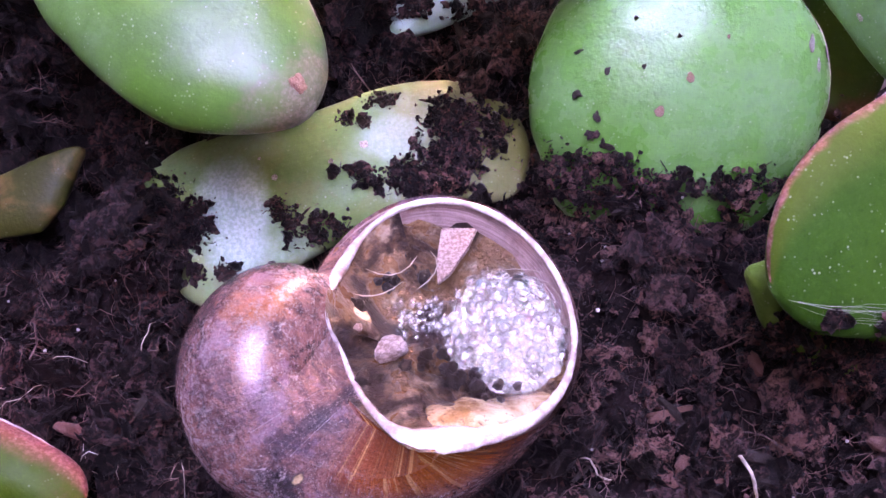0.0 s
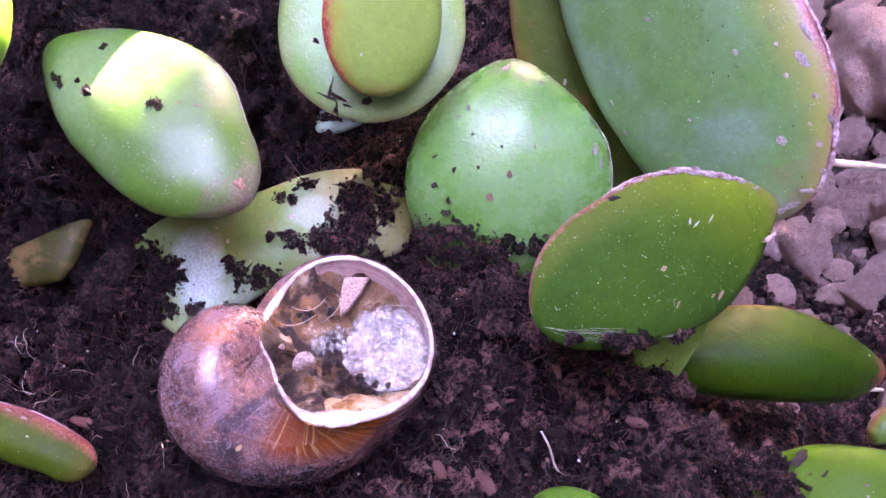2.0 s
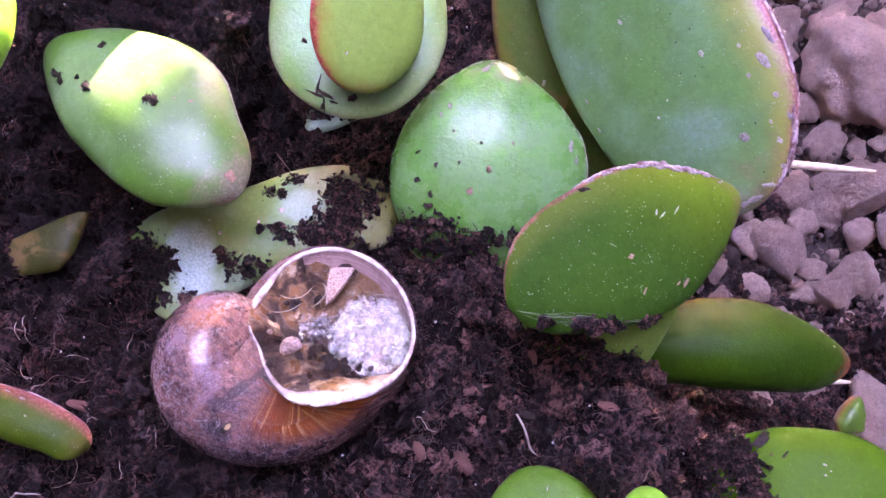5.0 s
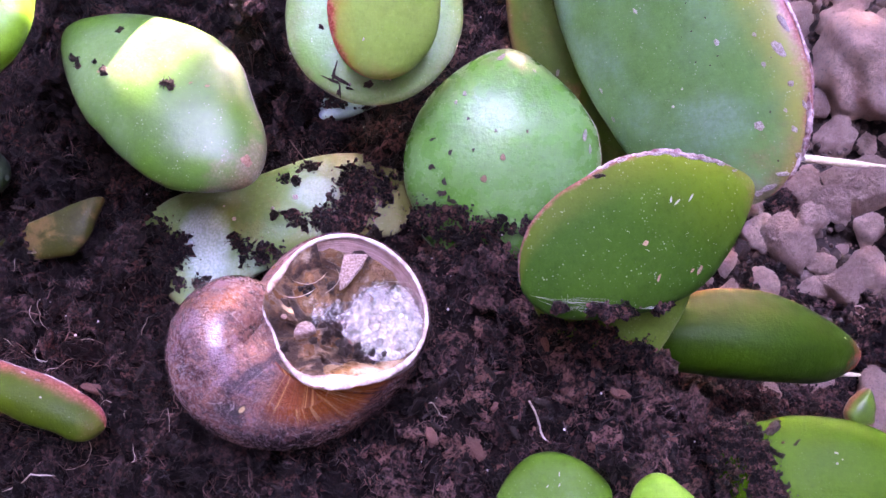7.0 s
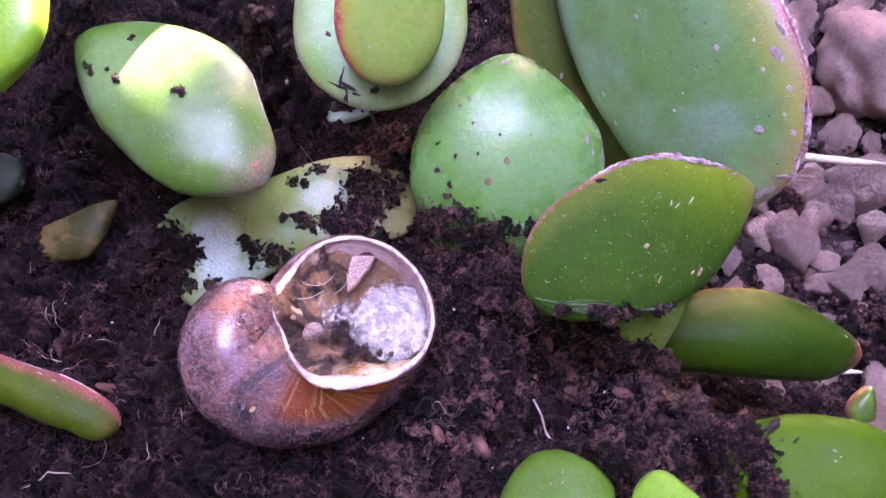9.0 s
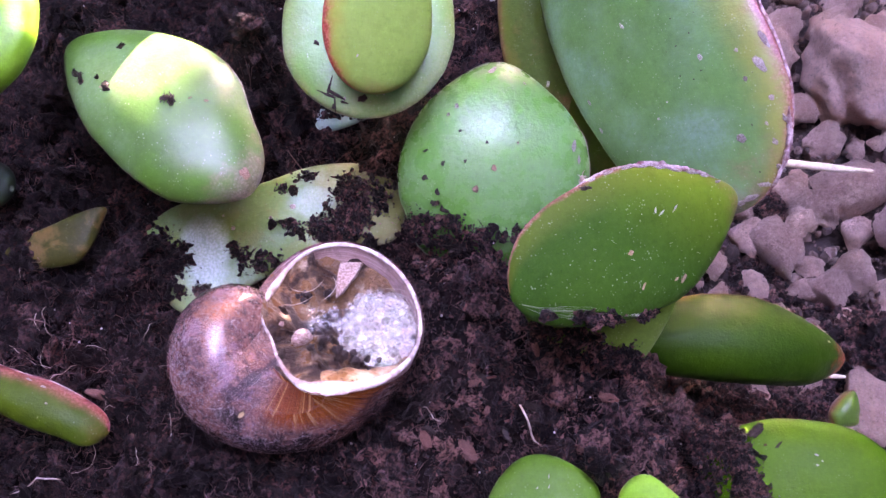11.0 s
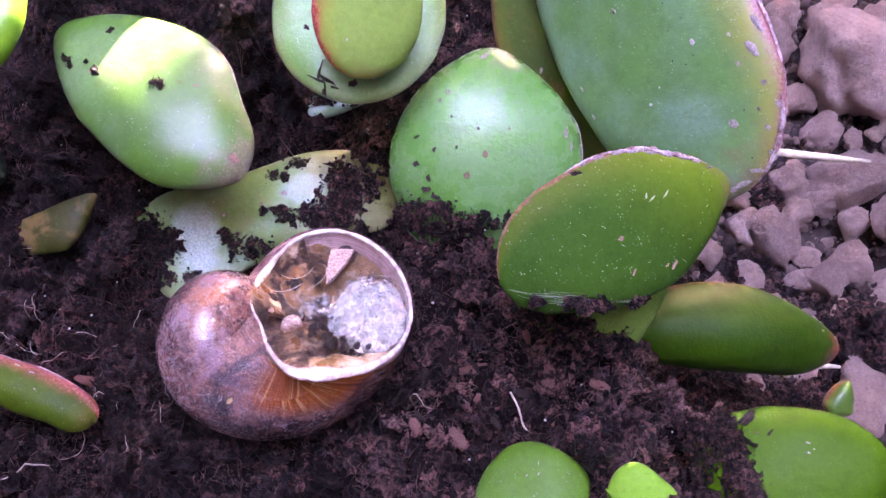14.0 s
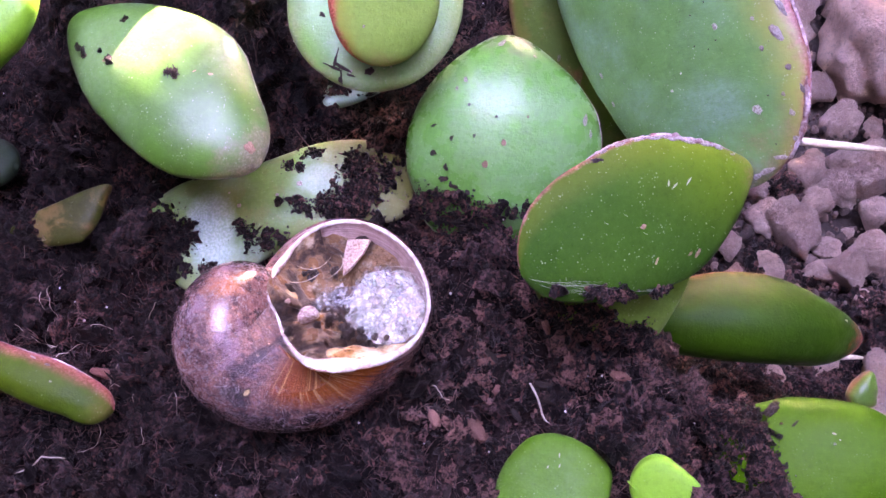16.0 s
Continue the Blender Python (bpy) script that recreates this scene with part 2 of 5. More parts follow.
    c = n.mix(n.math("MULTIPLY", n.ramp(scratch, 0.60, 0.66), n.math("MULTIPLY", off, n.ramp(n.noise(ob, 200, 3), 0.45, 0.58, 0.1, 0.85))), c, (0.62, 0.50, 0.50))
    grit = n.noise(ob, 4200, 3, 0.85)
    c = n.mix(n.math("MULTIPLY", n.ramp(grit, 0.585, 0.68), n.math("SUBTRACT", 0.65, n.math("MULTIPLY", near, 0.4))), c, (0.60, 0.47, 0.44))
    c = n.mix(n.ramp(grit, 0.44, 0.32, 0.0, 0.65), c, (0.030, 0.014, 0.016))
    c = n.mix(n.math("MULTIPLY", spot(0.800, 0.372, 0.024, 0.014, 0.5, 0.95), 0.9), c, (0.035, 0.022, 0.02))
    c = n.mix(n.math("MULTIPLY", spot(0.798, 0.371, 0.016, 0.009, 0.6, 0.9), 0.95), c, (0.72, 0.50, 0.25))
    n.bump(n.math("ADD", n.math("MULTIPLY", n.math("ADD", lines, rays), 0.35), n.math("MULTIPLY", n.math("ADD", mid, n.math("MULTIPLY", fine, 0.8)), 0.9)), 0.00075, 1.0)
    return n.done(c, n.ramp(dust, 0.0, 0.6, 0.64 - 0.5 * coat, 0.6), Coat_Weight=n.ramp(dust, 0.0, 0.7, coat, 0.3 * coat), Coat_Roughness=0.27, Coat_IOR=1.65)


SKINS = {
    "left": leaf_material("pale green skin", (0.028, 0.138, 0.010), (0.052, 0.195, 0.022), rims=(0, 0, 0.5), rim_col=(0.30, 0.16, 0.15), bloom=0.16, relief=0.5),
    "round": leaf_material("round leaf skin", (0.040, 0.225, 0.032), (0.072, 0.31, 0.060), rims=(0, 0, 0.4), rim_col=(0.19, 0.12, 0.085), bloom=0.14, rough=0.27, gloss=0.55),
    "cupped": leaf_material("cupped leaf skin", (0.062, 0.265, 0.046), (0.105, 0.355, 0.095), rims=(0.300, 0.300, 0.300), rim_col=(0.240, 0.200, 0.100), bloom=0.3),
    "olive": leaf_material("olive leaf skin", (0.149, 0.299, 0.047), (0.207, 0.368, 0.072), rims=(0.000, 1.000, 0.180), rim_col=(0.360, 0.050, 0.030), specks=0.1, rough=0.5, gloss=0.16),
    "big": leaf_material("big leaf skin", (0.058, 0.205, 0.050), (0.098, 0.300, 0.085), rims=(1.000, 0.000, 0.400), rim_col=(0.26, 0.075, 0.062), warm=1.0, rim_wide=0.075, bloom=0.65, bloom_col=(0.20, 0.40, 0.29)),
    "front": leaf_material("front leaf skin", (0.012, 0.076, 0.007), (0.024, 0.104, 0.011), rims=(0.75, 0.000, 0.300), rim_col=(0.300, 0.085, 0.080), rim_wide=0.03, warm=0.3, tip_col=(0.095, 0.195, 0.010), specks=0.45, rough=0.6, gloss=0.10),
    "under": leaf_material("under leaf skin", (0.085, 0.190, 0.029), (0.125, 0.250, 0.045), specks=0.3, rough=0.5, gloss=0.16),
    "tongue": leaf_material("tongue leaf skin", (0.007, 0.045, 0.001), (0.014, 0.068, 0.001), rims=(0.9, 0.0, 0.9), rim_wide=0.16, warm=0.8, rim_col=(0.36, 0.07, 0.04), specks=0.05, rough=0.5, gloss=0.16),
    "bright": leaf_material("bright leaf skin", (0.022, 0.105, 0.001), (0.036, 0.130, 0.001), specks=0.1, rough=0.5, gloss=0.12),
    "low": leaf_material("low leaf skin", (0.032, 0.140, 0.006), (0.056, 0.185, 0.012), bloom=0.06, specks=0.3, rough=0.5, gloss=0.16),
    "bud": leaf_material("bud skin", (0.101, 0.320, 0.023), (0.144, 0.400, 0.036), specks=0.1, rough=0.5, gloss=0.16),
    "waxy": leaf_material("waxy leaf skin", (0.070, 0.165, 0.034), (0.125, 0.245, 0.070), bloom=0.5, bloom_col=(0.36, 0.47, 0.42), brown=0.2, specks=0.3, base_brown=0.6, rough=0.5, gloss=0.3, patch=((0.34, 0.69, 0.36, 0.085, 0.7), (0.58, 0.32, 0.17, 0.08, 0.35))),
    "dull": leaf_material("dull leaf skin", (0.022, 0.028, 0.004), (0.042, 0.046, 0.008), brown=0.4, specks=0.1, rough=0.5, gloss=0.16),
    "reddish": leaf_material("reddish leaf skin", (0.026, 0.066, 0.002), (0.046, 0.096, 0.003), rims=(1.000, 0.000, 0.100), rim_col=(0.34, 0.075, 0.065), rim_wide=0.48, specks=0.2, rough=0.5, gloss=0.16),
    "sunlit": leaf_material("sunlit leaf skin", (0.101, 0.360, 0.013), (0.144, 0.440, 0.027), specks=0.0),
    "bluish": leaf_material("bluish leaf skin", (0.008, 0.020, 0.010), (0.014, 0.030, 0.016), specks=0.0, rough=0.6, gloss=0.2),
    # even tone lowered to carry the shade behind the big leaf
    "behind": leaf_material("shade-toned back leaf skin", (0.040, 0.085, 0.014), (0.060, 0.115, 0.020), rims=(0, 0.3, 0.4), brown=0.2, specks=0.2, rough=0.6, gloss=0.1),
    "pale": leaf_material("pale leaf skin", (0.238, 0.420, 0.324), (0.324, 0.540, 0.432), bloom=0.7, bloom_col=(0.550, 0.630, 0.620), specks=0.0),
    "small": leaf_material("small leaf skin", (0.043, 0.130, 0.014), (0.072, 0.160, 0.022), rims=(0.500, 0.500, 0.300), specks=0.0),
}
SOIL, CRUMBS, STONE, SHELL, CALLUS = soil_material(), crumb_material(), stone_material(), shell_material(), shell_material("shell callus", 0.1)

# ---- building helpers ----
MM = 0.001


def mesh_object(name, verts, faces, material, parent=None, label="", smooth=True, uvs=None):
    me = bpy.data.meshes.new(name)
    me.from_pydata([tuple(v) for v in verts], [], faces)
    if uvs is not None:
        layer = me.uv_layers.new(name="UVMap")
        idx = np.empty(len(me.loops), dtype=np.int32)
        me.loops.foreach_get("vertex_index", idx)
        layer.data.foreach_set("uv", np.asarray(uvs, dtype=np.float32)[idx].ravel())
    me.materials.append(material)
    if smooth:
        me.polygons.foreach_set("use_smooth", [True] * len(me.polygons))
    me.update()
    ob = new(name, me)
    if parent:
        ob.parent = parent
    if label:
        ob["label"] = label
    return ob


def part(name, bm, material, parent, label=""):
    me = bpy.data.meshes.new(name)
    bm.to_mesh(me)
    bm.free()
    me.materials.append(material)
    me.polygons.foreach_set("use_smooth", [True] * len(me.polygons))
    ob = new(name, me)
    ob.parent = parent
    if label:
        ob["label"] = label
    return ob


def fbm(x, y, z, scale, octaves=4):
    total, amp, f = 0.0, 1.0, scale
    for _ in range(octaves):
        total += amp * noise.noise((x * f, y * f, z * f))
        amp, f = amp * 0.5, f * 2.03
    return total


def smooth01(v, lo, hi):
    k = min(1.0, max(0.0, (v - lo) / (hi - lo)))
    return k * k * (3 - 2 * k)


def tube_mesh(name, pts, radius, sides=6):
    """A thin round strand along pts (millimetres), tapered at its ends."""
    verts, faces = [], []
    n = len(pts)
    for i, p in enumerate(pts):
        along = (Vector(pts[min(n - 1, i + 1)]) - Vector(pts[max(0, i - 1)])).normalized()
        a = along.orthogonal().normalized()
        b = along.cross(a)
        r = radius * (0.35 if i in (0, n - 1) else 1.0)
        for j in range(sides):
            t = 2 * math.pi * j / sides
            verts.append((Vector(p) + (a * math.cos(t) + b * math.sin(t)) * r) * MM)
    for i in range(n - 1):
        for j in range(sides):
            faces.append((i * sides + j, i * sides + (j + 1) % sides, (i + 1) * sides + (j + 1) % sides, (i + 1) * sides + j))
    faces += [tuple(range(sides - 1, -1, -1)), tuple(range((n - 1) * sides, n * sides))]
    return verts, faces


# ---- ground ----
GRAVEL_Z = -48.0
HEAPS = [(-33, 47, 5, 10.0), (-30.5, 42, 4.5, 7.5), (2, 60, 6, 5.0), (-2, 52, 4, 3.5), (22, 44.5, 8, 6.1), (56, 4, 7, 6.5), (36.5, 12.0, 3, 8.0), (38, 31, 6, 4.5), (-18, 88, 9, 14.0), (-43, 82, 10, 22.0), (-51, 46, 5, 4.0), (-31, 73, 7, 19.0), (-23, 66, 6, 15.0), (7, 66, 5, 2.0), (-14.5, 76, 5, 22.0)]


def soil_height(x, y):
    """Height of the peat bed in millimetres."""
    top = -8.0 + 7.0 * smooth01(x, -4, 18) + 3.0 * smooth01(y, 45, 75)
    for hx, hy, r, h in HEAPS:
        top += h * math.exp(-((x - hx) ** 2 + (y - hy) ** 2) / (r * r))
    d = min(x - 45, (x - 44) * 0.62 + (y - 27) * 0.79) + 4 * noise.noise((x * 0.09, y * 0.09, 3))
    top += 2.6 * fbm(x, y, 0, 0.11, 4) + 1.9 * fbm(x, y, 7, 0.34, 4)
    return top + (GRAVEL_Z - 2 - top) * smooth01(d, -3, 19)


def make_ground():
    # gravel ground: fine near the bed, coarse out to the horizon
    line = [-60000, -9000, -1500, -400] + [-250 + 12 * i for i in range(48)] + [600, 1800, 9000, 60000]
    verts, faces = [], []
    for y in line:
        for x in line:
            near = math.exp(-((x - 60) ** 2 + (y - 60) ** 2) / 300 ** 2)
            verts.append((x * MM, y * MM, (GRAVEL_Z - 3 + 3 * near * noise.noise((x * 0.03, y * 0.03, 5))) * MM))
    k = len(line)
    for j in range(k - 1):
        for i in range(k - 1):
            a = j * k + i
            faces.append((a, a + 1, a + k + 1, a + k))
    ground = mesh_object("ground", verts, faces, GROUND)
    tagged(ground, "stony grey-brown garden ground strewn with gravel", "ground", kind="structure")
    # peat bed
    xs = np.concatenate([np.arange(-150, -76, 2.5), np.arange(-75, 72, 0.6), np.arange(72.6, 94, 2.0)])
    ys = np.concatenate([np.arange(-70, -9, 2.5), np.arange(-8, 112, 0.6), np.arange(113, 190, 2.5)])
    verts = []
    for y in ys:
        for x in xs:
            rough = -0.8 + 1.4 * abs(noise.noise((x * 0.9, y * 0.9, 20))) + 0.7 * noise.noise((x * 2.4, y * 2.4, 30)) - 0.4
            verts.append((x * MM, y * MM, (soil_height(x, y) + rough) * MM))
    k = len(xs)
    faces = [(j * k + i, j * k + i + 1, (j + 1) * k + i + 1, (j + 1) * k + i) for j in range(len(ys) - 1) for i in range(k - 1)]
    bed = mesh_object("soil_bed", verts, faces, SOIL)
    tagged(bed, "raised bed of dark crumbly peat soil", "soil", kind="structure")
    return ground, bed


# unseen walls, there only to shape the light on the bed
WALL = plain_material("dark light-blocking wall", (0.05, 0.045, 0.04), (0.09, 0.08, 0.07), 0.9, 6, 0.01)
WALL_OFF, WALL_TOP, SLIT_AT, SLIT = 0.85, 3.0, -0.0405, 0.0296


def make_shade_walls():
    """Added walls round the bed narrow the skylight; a slit between two admits sun."""
    turn = pose(0, 0.05, 0, 0, 0, -SUN_AZIMUTH)

    def slab(name, x0, x1, y0, y1):
        bm = bmesh.new()
        bmesh.ops.create_cube(bm, size=1.0, matrix=Matrix.Translation(((x0 + x1) / 2, (y0 + y1) / 2, WALL_TOP / 2 - 0.06)) @ Matrix.Diagonal((x1 - x0, y1 - y0, WALL_TOP, 1)))
        bmesh.ops.bevel(bm, geom=bm.edges[:], offset=0.008, segments=2, affect="EDGES")
        me = bpy.data.meshes.new(name)
        bm.to_mesh(me)
        bm.free()
        me.materials.append(WALL)
        ob = new(name, me)
        ob.matrix_world = turn
        tagged(ob, "unseen dark wall added to shape the light", "wall", kind="structure")

    w = WALL_OFF
    slab("shade_wall_north_a", -w - 0.1, SLIT_AT - SLIT / 2, w, w + 0.1)
    slab("shade_wall_north_b", SLIT_AT + SLIT / 2, w + 0.1, w, w + 0.1)
    slab("shade_wall_south", -w - 0.1, w + 0.1, -w - 0.1, -w)
    slab("shade_wall_east", w, w + 0.1, -w, w)
    slab("shade_wall_west", -w - 0.1, -w, -w, w)


make_shade_walls()
GROUND = plain_material("dusty ground", (0.016, 0.010, 0.009), (0.060, 0.038, 0.034), 0.9, 120, 0.002)
ground, soil_bed = make_ground()

# ---- leaves ----


class LeafShape:
    STATIONS = (0.04, 0.18, 0.34, 0.5, 0.66, 0.82, 0.96)

    def __init__(self, length, width, thick, bend, cup, widest, full, seed, left, right):
        self.l, self.w, self.t, self.bend, self.cup, self.full = length, width, thick, bend, cup, full
        self.p, self.seed = math.log(0.5) / math.log(widest), seed
        self.sides = (left, right)

    def swell(self, u, s):
        """How much fuller than a plain oval this side of the leaf is at s."""
        values = self.sides[1 if u > 0 else 0]
        if not values:
            return 1.0
        st = self.STATIONS
        if s <= st[0]:
            return values[0]
        for i in range(6):
            if s < st[i + 1]:
                k = (s - st[i]) / (st[i + 1] - st[i])
                a, b = values[i], values[i + 1]
                ma = 0.5 * (b - values[i - 1]) if i else b - a
                mb = 0.5 * (values[i + 2] - a) if i < 5 else b - a
                return a + k * (ma + k * (3 * (b - a) - 2 * ma - mb + k * (ma + mb - 2 * (b - a))))
        return values[6]

    def at(self, u, s, side):
        """A point of the skin: u across (-1 to 1), s along (0 base, 1 tip), side 1 upper or -1 lower."""
        k = min(1.0, max(0.0, s)) ** self.p
        f = math.sqrt(max(0.0, 1 - abs(2 * k - 1) ** self.full))
        hw = self.w / 2 * f * self.swell(u, s) * (1 + 0.03 * noise.noise((s * 3, self.seed, 1 if u > 0 else 5)) + 0.012 * noise.noise((s * 14, self.seed, 2 if u > 0 else 7)))
        x = u * hw
        mid = self.bend * self.l * (1 - (2 * s - 1) ** 2) + self.cup * self.w * (2 * x / self.w) ** 2
        th = self.t / 2 * f ** 0.7 * max(0.0, 1 - abs(u) ** 2.3) ** 0.55
        z = mid + side * th + 0.025 * self.t * side * noise.noise((x * 0.25, s * 6, self.seed + 9))
        return Vector((x, s * self.l, z)) * MM


LEAF_WORDS = {
    "left": "plump pale green succulent leaf with sunlit patch and corky tip",
    "round": "round glossy green succulent leaf pushed upright into dark peat",
    "cupped": "cupped pale green succulent leaf with peat bits on its rim",
    "olive": "olive green succulent leaf with a red margin inside another leaf",
    "big": "large dusty green succulent leaf with a scarred reddish rim",
    "front": "broad dark green succulent leaf with pink scarred rim and webs",
    "under": "yellowish green succulent leaf half buried under a broader leaf",
    "tongue": "long dark green succulent leaf with a red tip over gravel",
    "bright": "bright green succulent leaf partly covered by dark peat",
    "low": "blunt mid-green succulent leaf rising from dark peat",
    "bud": "small lime green young succulent leaf sprouting from peat",
    "waxy": "greyish green waxy succulent leaf lying flat under dark soil crumbs",
    # the two unseen shade-casting leaves take this label too
    "dull": "dull olive withering succulent leaf half sunk in dark peat",
    "reddish": "dark olive succulent leaf with a reddish upper edge",
    "sunlit": "bright yellow-green succulent leaf lit by the sun",
    "bluish": "dark bluish succulent leaf tip in shaded peat",
    "behind": "shaded olive succulent leaf standing behind a larger leaf",
    "pale": "pale bluish white withered leaf lying under dark peat",
    "small": "small dark green succulent leaf with a reddish edge on gravel",
}
leaf_count = [0]


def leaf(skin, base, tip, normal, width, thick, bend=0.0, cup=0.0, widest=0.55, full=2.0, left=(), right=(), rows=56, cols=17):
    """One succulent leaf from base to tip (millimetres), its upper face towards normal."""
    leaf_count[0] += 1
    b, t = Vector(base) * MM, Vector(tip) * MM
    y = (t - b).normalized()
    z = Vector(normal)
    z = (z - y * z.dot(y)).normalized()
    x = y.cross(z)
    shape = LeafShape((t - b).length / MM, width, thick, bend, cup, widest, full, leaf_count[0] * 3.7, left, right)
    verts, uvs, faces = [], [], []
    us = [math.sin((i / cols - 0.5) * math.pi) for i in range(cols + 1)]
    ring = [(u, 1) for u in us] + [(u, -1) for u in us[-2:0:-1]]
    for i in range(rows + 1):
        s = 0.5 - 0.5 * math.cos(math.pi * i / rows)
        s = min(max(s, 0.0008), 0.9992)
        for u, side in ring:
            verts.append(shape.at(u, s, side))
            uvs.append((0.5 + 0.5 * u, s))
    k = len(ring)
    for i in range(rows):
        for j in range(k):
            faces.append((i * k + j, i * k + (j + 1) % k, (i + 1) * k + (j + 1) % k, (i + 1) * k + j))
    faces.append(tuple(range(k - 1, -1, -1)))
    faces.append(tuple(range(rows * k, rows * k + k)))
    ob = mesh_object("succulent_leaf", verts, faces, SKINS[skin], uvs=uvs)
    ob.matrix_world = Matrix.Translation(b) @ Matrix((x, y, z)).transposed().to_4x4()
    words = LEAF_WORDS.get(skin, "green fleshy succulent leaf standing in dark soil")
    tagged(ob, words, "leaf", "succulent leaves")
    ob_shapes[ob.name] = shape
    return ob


ob_shapes = {}
# two unseen leaves added behind the bed to cast the left leaf's shadow edge
shade_leaf_a = leaf("dull", (-26.2, 106.0, -8.0), (-26.2, 106.0, 45.0), (-0.37, -0.93, 0.1), 24.0, 4.0, widest=0.5, full=8.0)
shade_leaf_b = leaf("dull", (-8.0, 106.0, -8.0), (-8.0, 106.0, 31.0), (-0.37, -0.93, 0.1), 16.0, 4.0, widest=0.6, full=3.2)
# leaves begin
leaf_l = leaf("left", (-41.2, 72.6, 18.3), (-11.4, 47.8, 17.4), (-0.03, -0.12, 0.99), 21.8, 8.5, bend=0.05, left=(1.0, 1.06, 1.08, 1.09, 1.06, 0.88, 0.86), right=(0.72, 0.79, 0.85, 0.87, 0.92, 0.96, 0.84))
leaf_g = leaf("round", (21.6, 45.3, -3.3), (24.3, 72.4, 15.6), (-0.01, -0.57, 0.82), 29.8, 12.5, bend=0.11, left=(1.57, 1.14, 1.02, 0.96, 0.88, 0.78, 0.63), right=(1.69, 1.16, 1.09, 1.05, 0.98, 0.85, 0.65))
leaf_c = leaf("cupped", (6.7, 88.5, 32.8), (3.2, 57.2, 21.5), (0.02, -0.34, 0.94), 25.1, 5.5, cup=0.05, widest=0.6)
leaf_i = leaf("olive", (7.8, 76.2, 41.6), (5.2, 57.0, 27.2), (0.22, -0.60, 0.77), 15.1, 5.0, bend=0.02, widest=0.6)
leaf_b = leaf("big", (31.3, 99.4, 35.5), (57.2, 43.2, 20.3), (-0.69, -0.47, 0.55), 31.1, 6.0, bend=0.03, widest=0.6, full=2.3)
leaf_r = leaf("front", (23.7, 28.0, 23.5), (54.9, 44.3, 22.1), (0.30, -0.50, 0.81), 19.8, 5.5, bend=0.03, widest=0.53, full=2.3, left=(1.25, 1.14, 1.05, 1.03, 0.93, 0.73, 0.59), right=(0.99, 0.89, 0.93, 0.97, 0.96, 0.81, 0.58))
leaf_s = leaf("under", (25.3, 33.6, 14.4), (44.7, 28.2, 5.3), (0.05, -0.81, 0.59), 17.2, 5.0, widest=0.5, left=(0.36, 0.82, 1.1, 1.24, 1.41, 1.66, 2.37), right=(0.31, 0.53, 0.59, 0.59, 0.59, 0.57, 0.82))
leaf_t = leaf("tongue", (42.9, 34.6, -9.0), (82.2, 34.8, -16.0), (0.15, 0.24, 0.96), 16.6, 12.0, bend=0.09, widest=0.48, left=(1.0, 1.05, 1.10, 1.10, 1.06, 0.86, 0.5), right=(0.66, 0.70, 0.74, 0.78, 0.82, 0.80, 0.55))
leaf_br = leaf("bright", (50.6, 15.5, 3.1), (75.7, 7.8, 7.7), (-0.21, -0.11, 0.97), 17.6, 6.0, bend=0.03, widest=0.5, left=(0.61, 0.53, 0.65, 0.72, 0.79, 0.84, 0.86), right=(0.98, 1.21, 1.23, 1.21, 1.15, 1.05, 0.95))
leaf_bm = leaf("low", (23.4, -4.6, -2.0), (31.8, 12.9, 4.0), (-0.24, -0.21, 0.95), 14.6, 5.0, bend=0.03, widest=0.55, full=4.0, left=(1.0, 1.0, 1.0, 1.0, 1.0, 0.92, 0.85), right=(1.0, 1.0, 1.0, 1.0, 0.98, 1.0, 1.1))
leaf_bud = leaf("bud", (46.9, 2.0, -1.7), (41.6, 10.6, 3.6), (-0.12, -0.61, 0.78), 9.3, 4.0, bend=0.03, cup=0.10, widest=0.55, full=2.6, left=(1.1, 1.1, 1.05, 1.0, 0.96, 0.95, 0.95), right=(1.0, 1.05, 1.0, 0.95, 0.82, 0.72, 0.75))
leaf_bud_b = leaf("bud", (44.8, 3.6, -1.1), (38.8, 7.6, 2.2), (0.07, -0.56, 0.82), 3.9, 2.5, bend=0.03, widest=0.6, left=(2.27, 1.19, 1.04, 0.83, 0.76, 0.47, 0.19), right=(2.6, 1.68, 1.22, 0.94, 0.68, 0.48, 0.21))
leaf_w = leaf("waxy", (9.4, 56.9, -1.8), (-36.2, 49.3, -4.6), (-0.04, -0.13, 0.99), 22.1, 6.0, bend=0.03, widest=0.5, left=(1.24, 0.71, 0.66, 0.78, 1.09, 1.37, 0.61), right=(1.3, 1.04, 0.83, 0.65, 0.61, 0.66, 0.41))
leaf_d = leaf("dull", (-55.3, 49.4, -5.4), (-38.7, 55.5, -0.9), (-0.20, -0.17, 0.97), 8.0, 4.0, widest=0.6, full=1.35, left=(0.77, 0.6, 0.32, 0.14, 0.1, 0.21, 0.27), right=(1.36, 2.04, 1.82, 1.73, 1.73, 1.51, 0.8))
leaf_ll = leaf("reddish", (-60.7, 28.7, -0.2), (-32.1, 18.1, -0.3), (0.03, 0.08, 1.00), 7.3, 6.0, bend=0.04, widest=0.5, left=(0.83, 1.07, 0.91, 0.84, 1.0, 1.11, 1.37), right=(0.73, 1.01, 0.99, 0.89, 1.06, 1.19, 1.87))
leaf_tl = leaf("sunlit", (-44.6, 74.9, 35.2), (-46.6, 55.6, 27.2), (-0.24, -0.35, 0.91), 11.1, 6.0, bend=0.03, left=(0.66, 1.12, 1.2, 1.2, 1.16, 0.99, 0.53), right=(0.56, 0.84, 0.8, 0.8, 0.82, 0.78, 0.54))
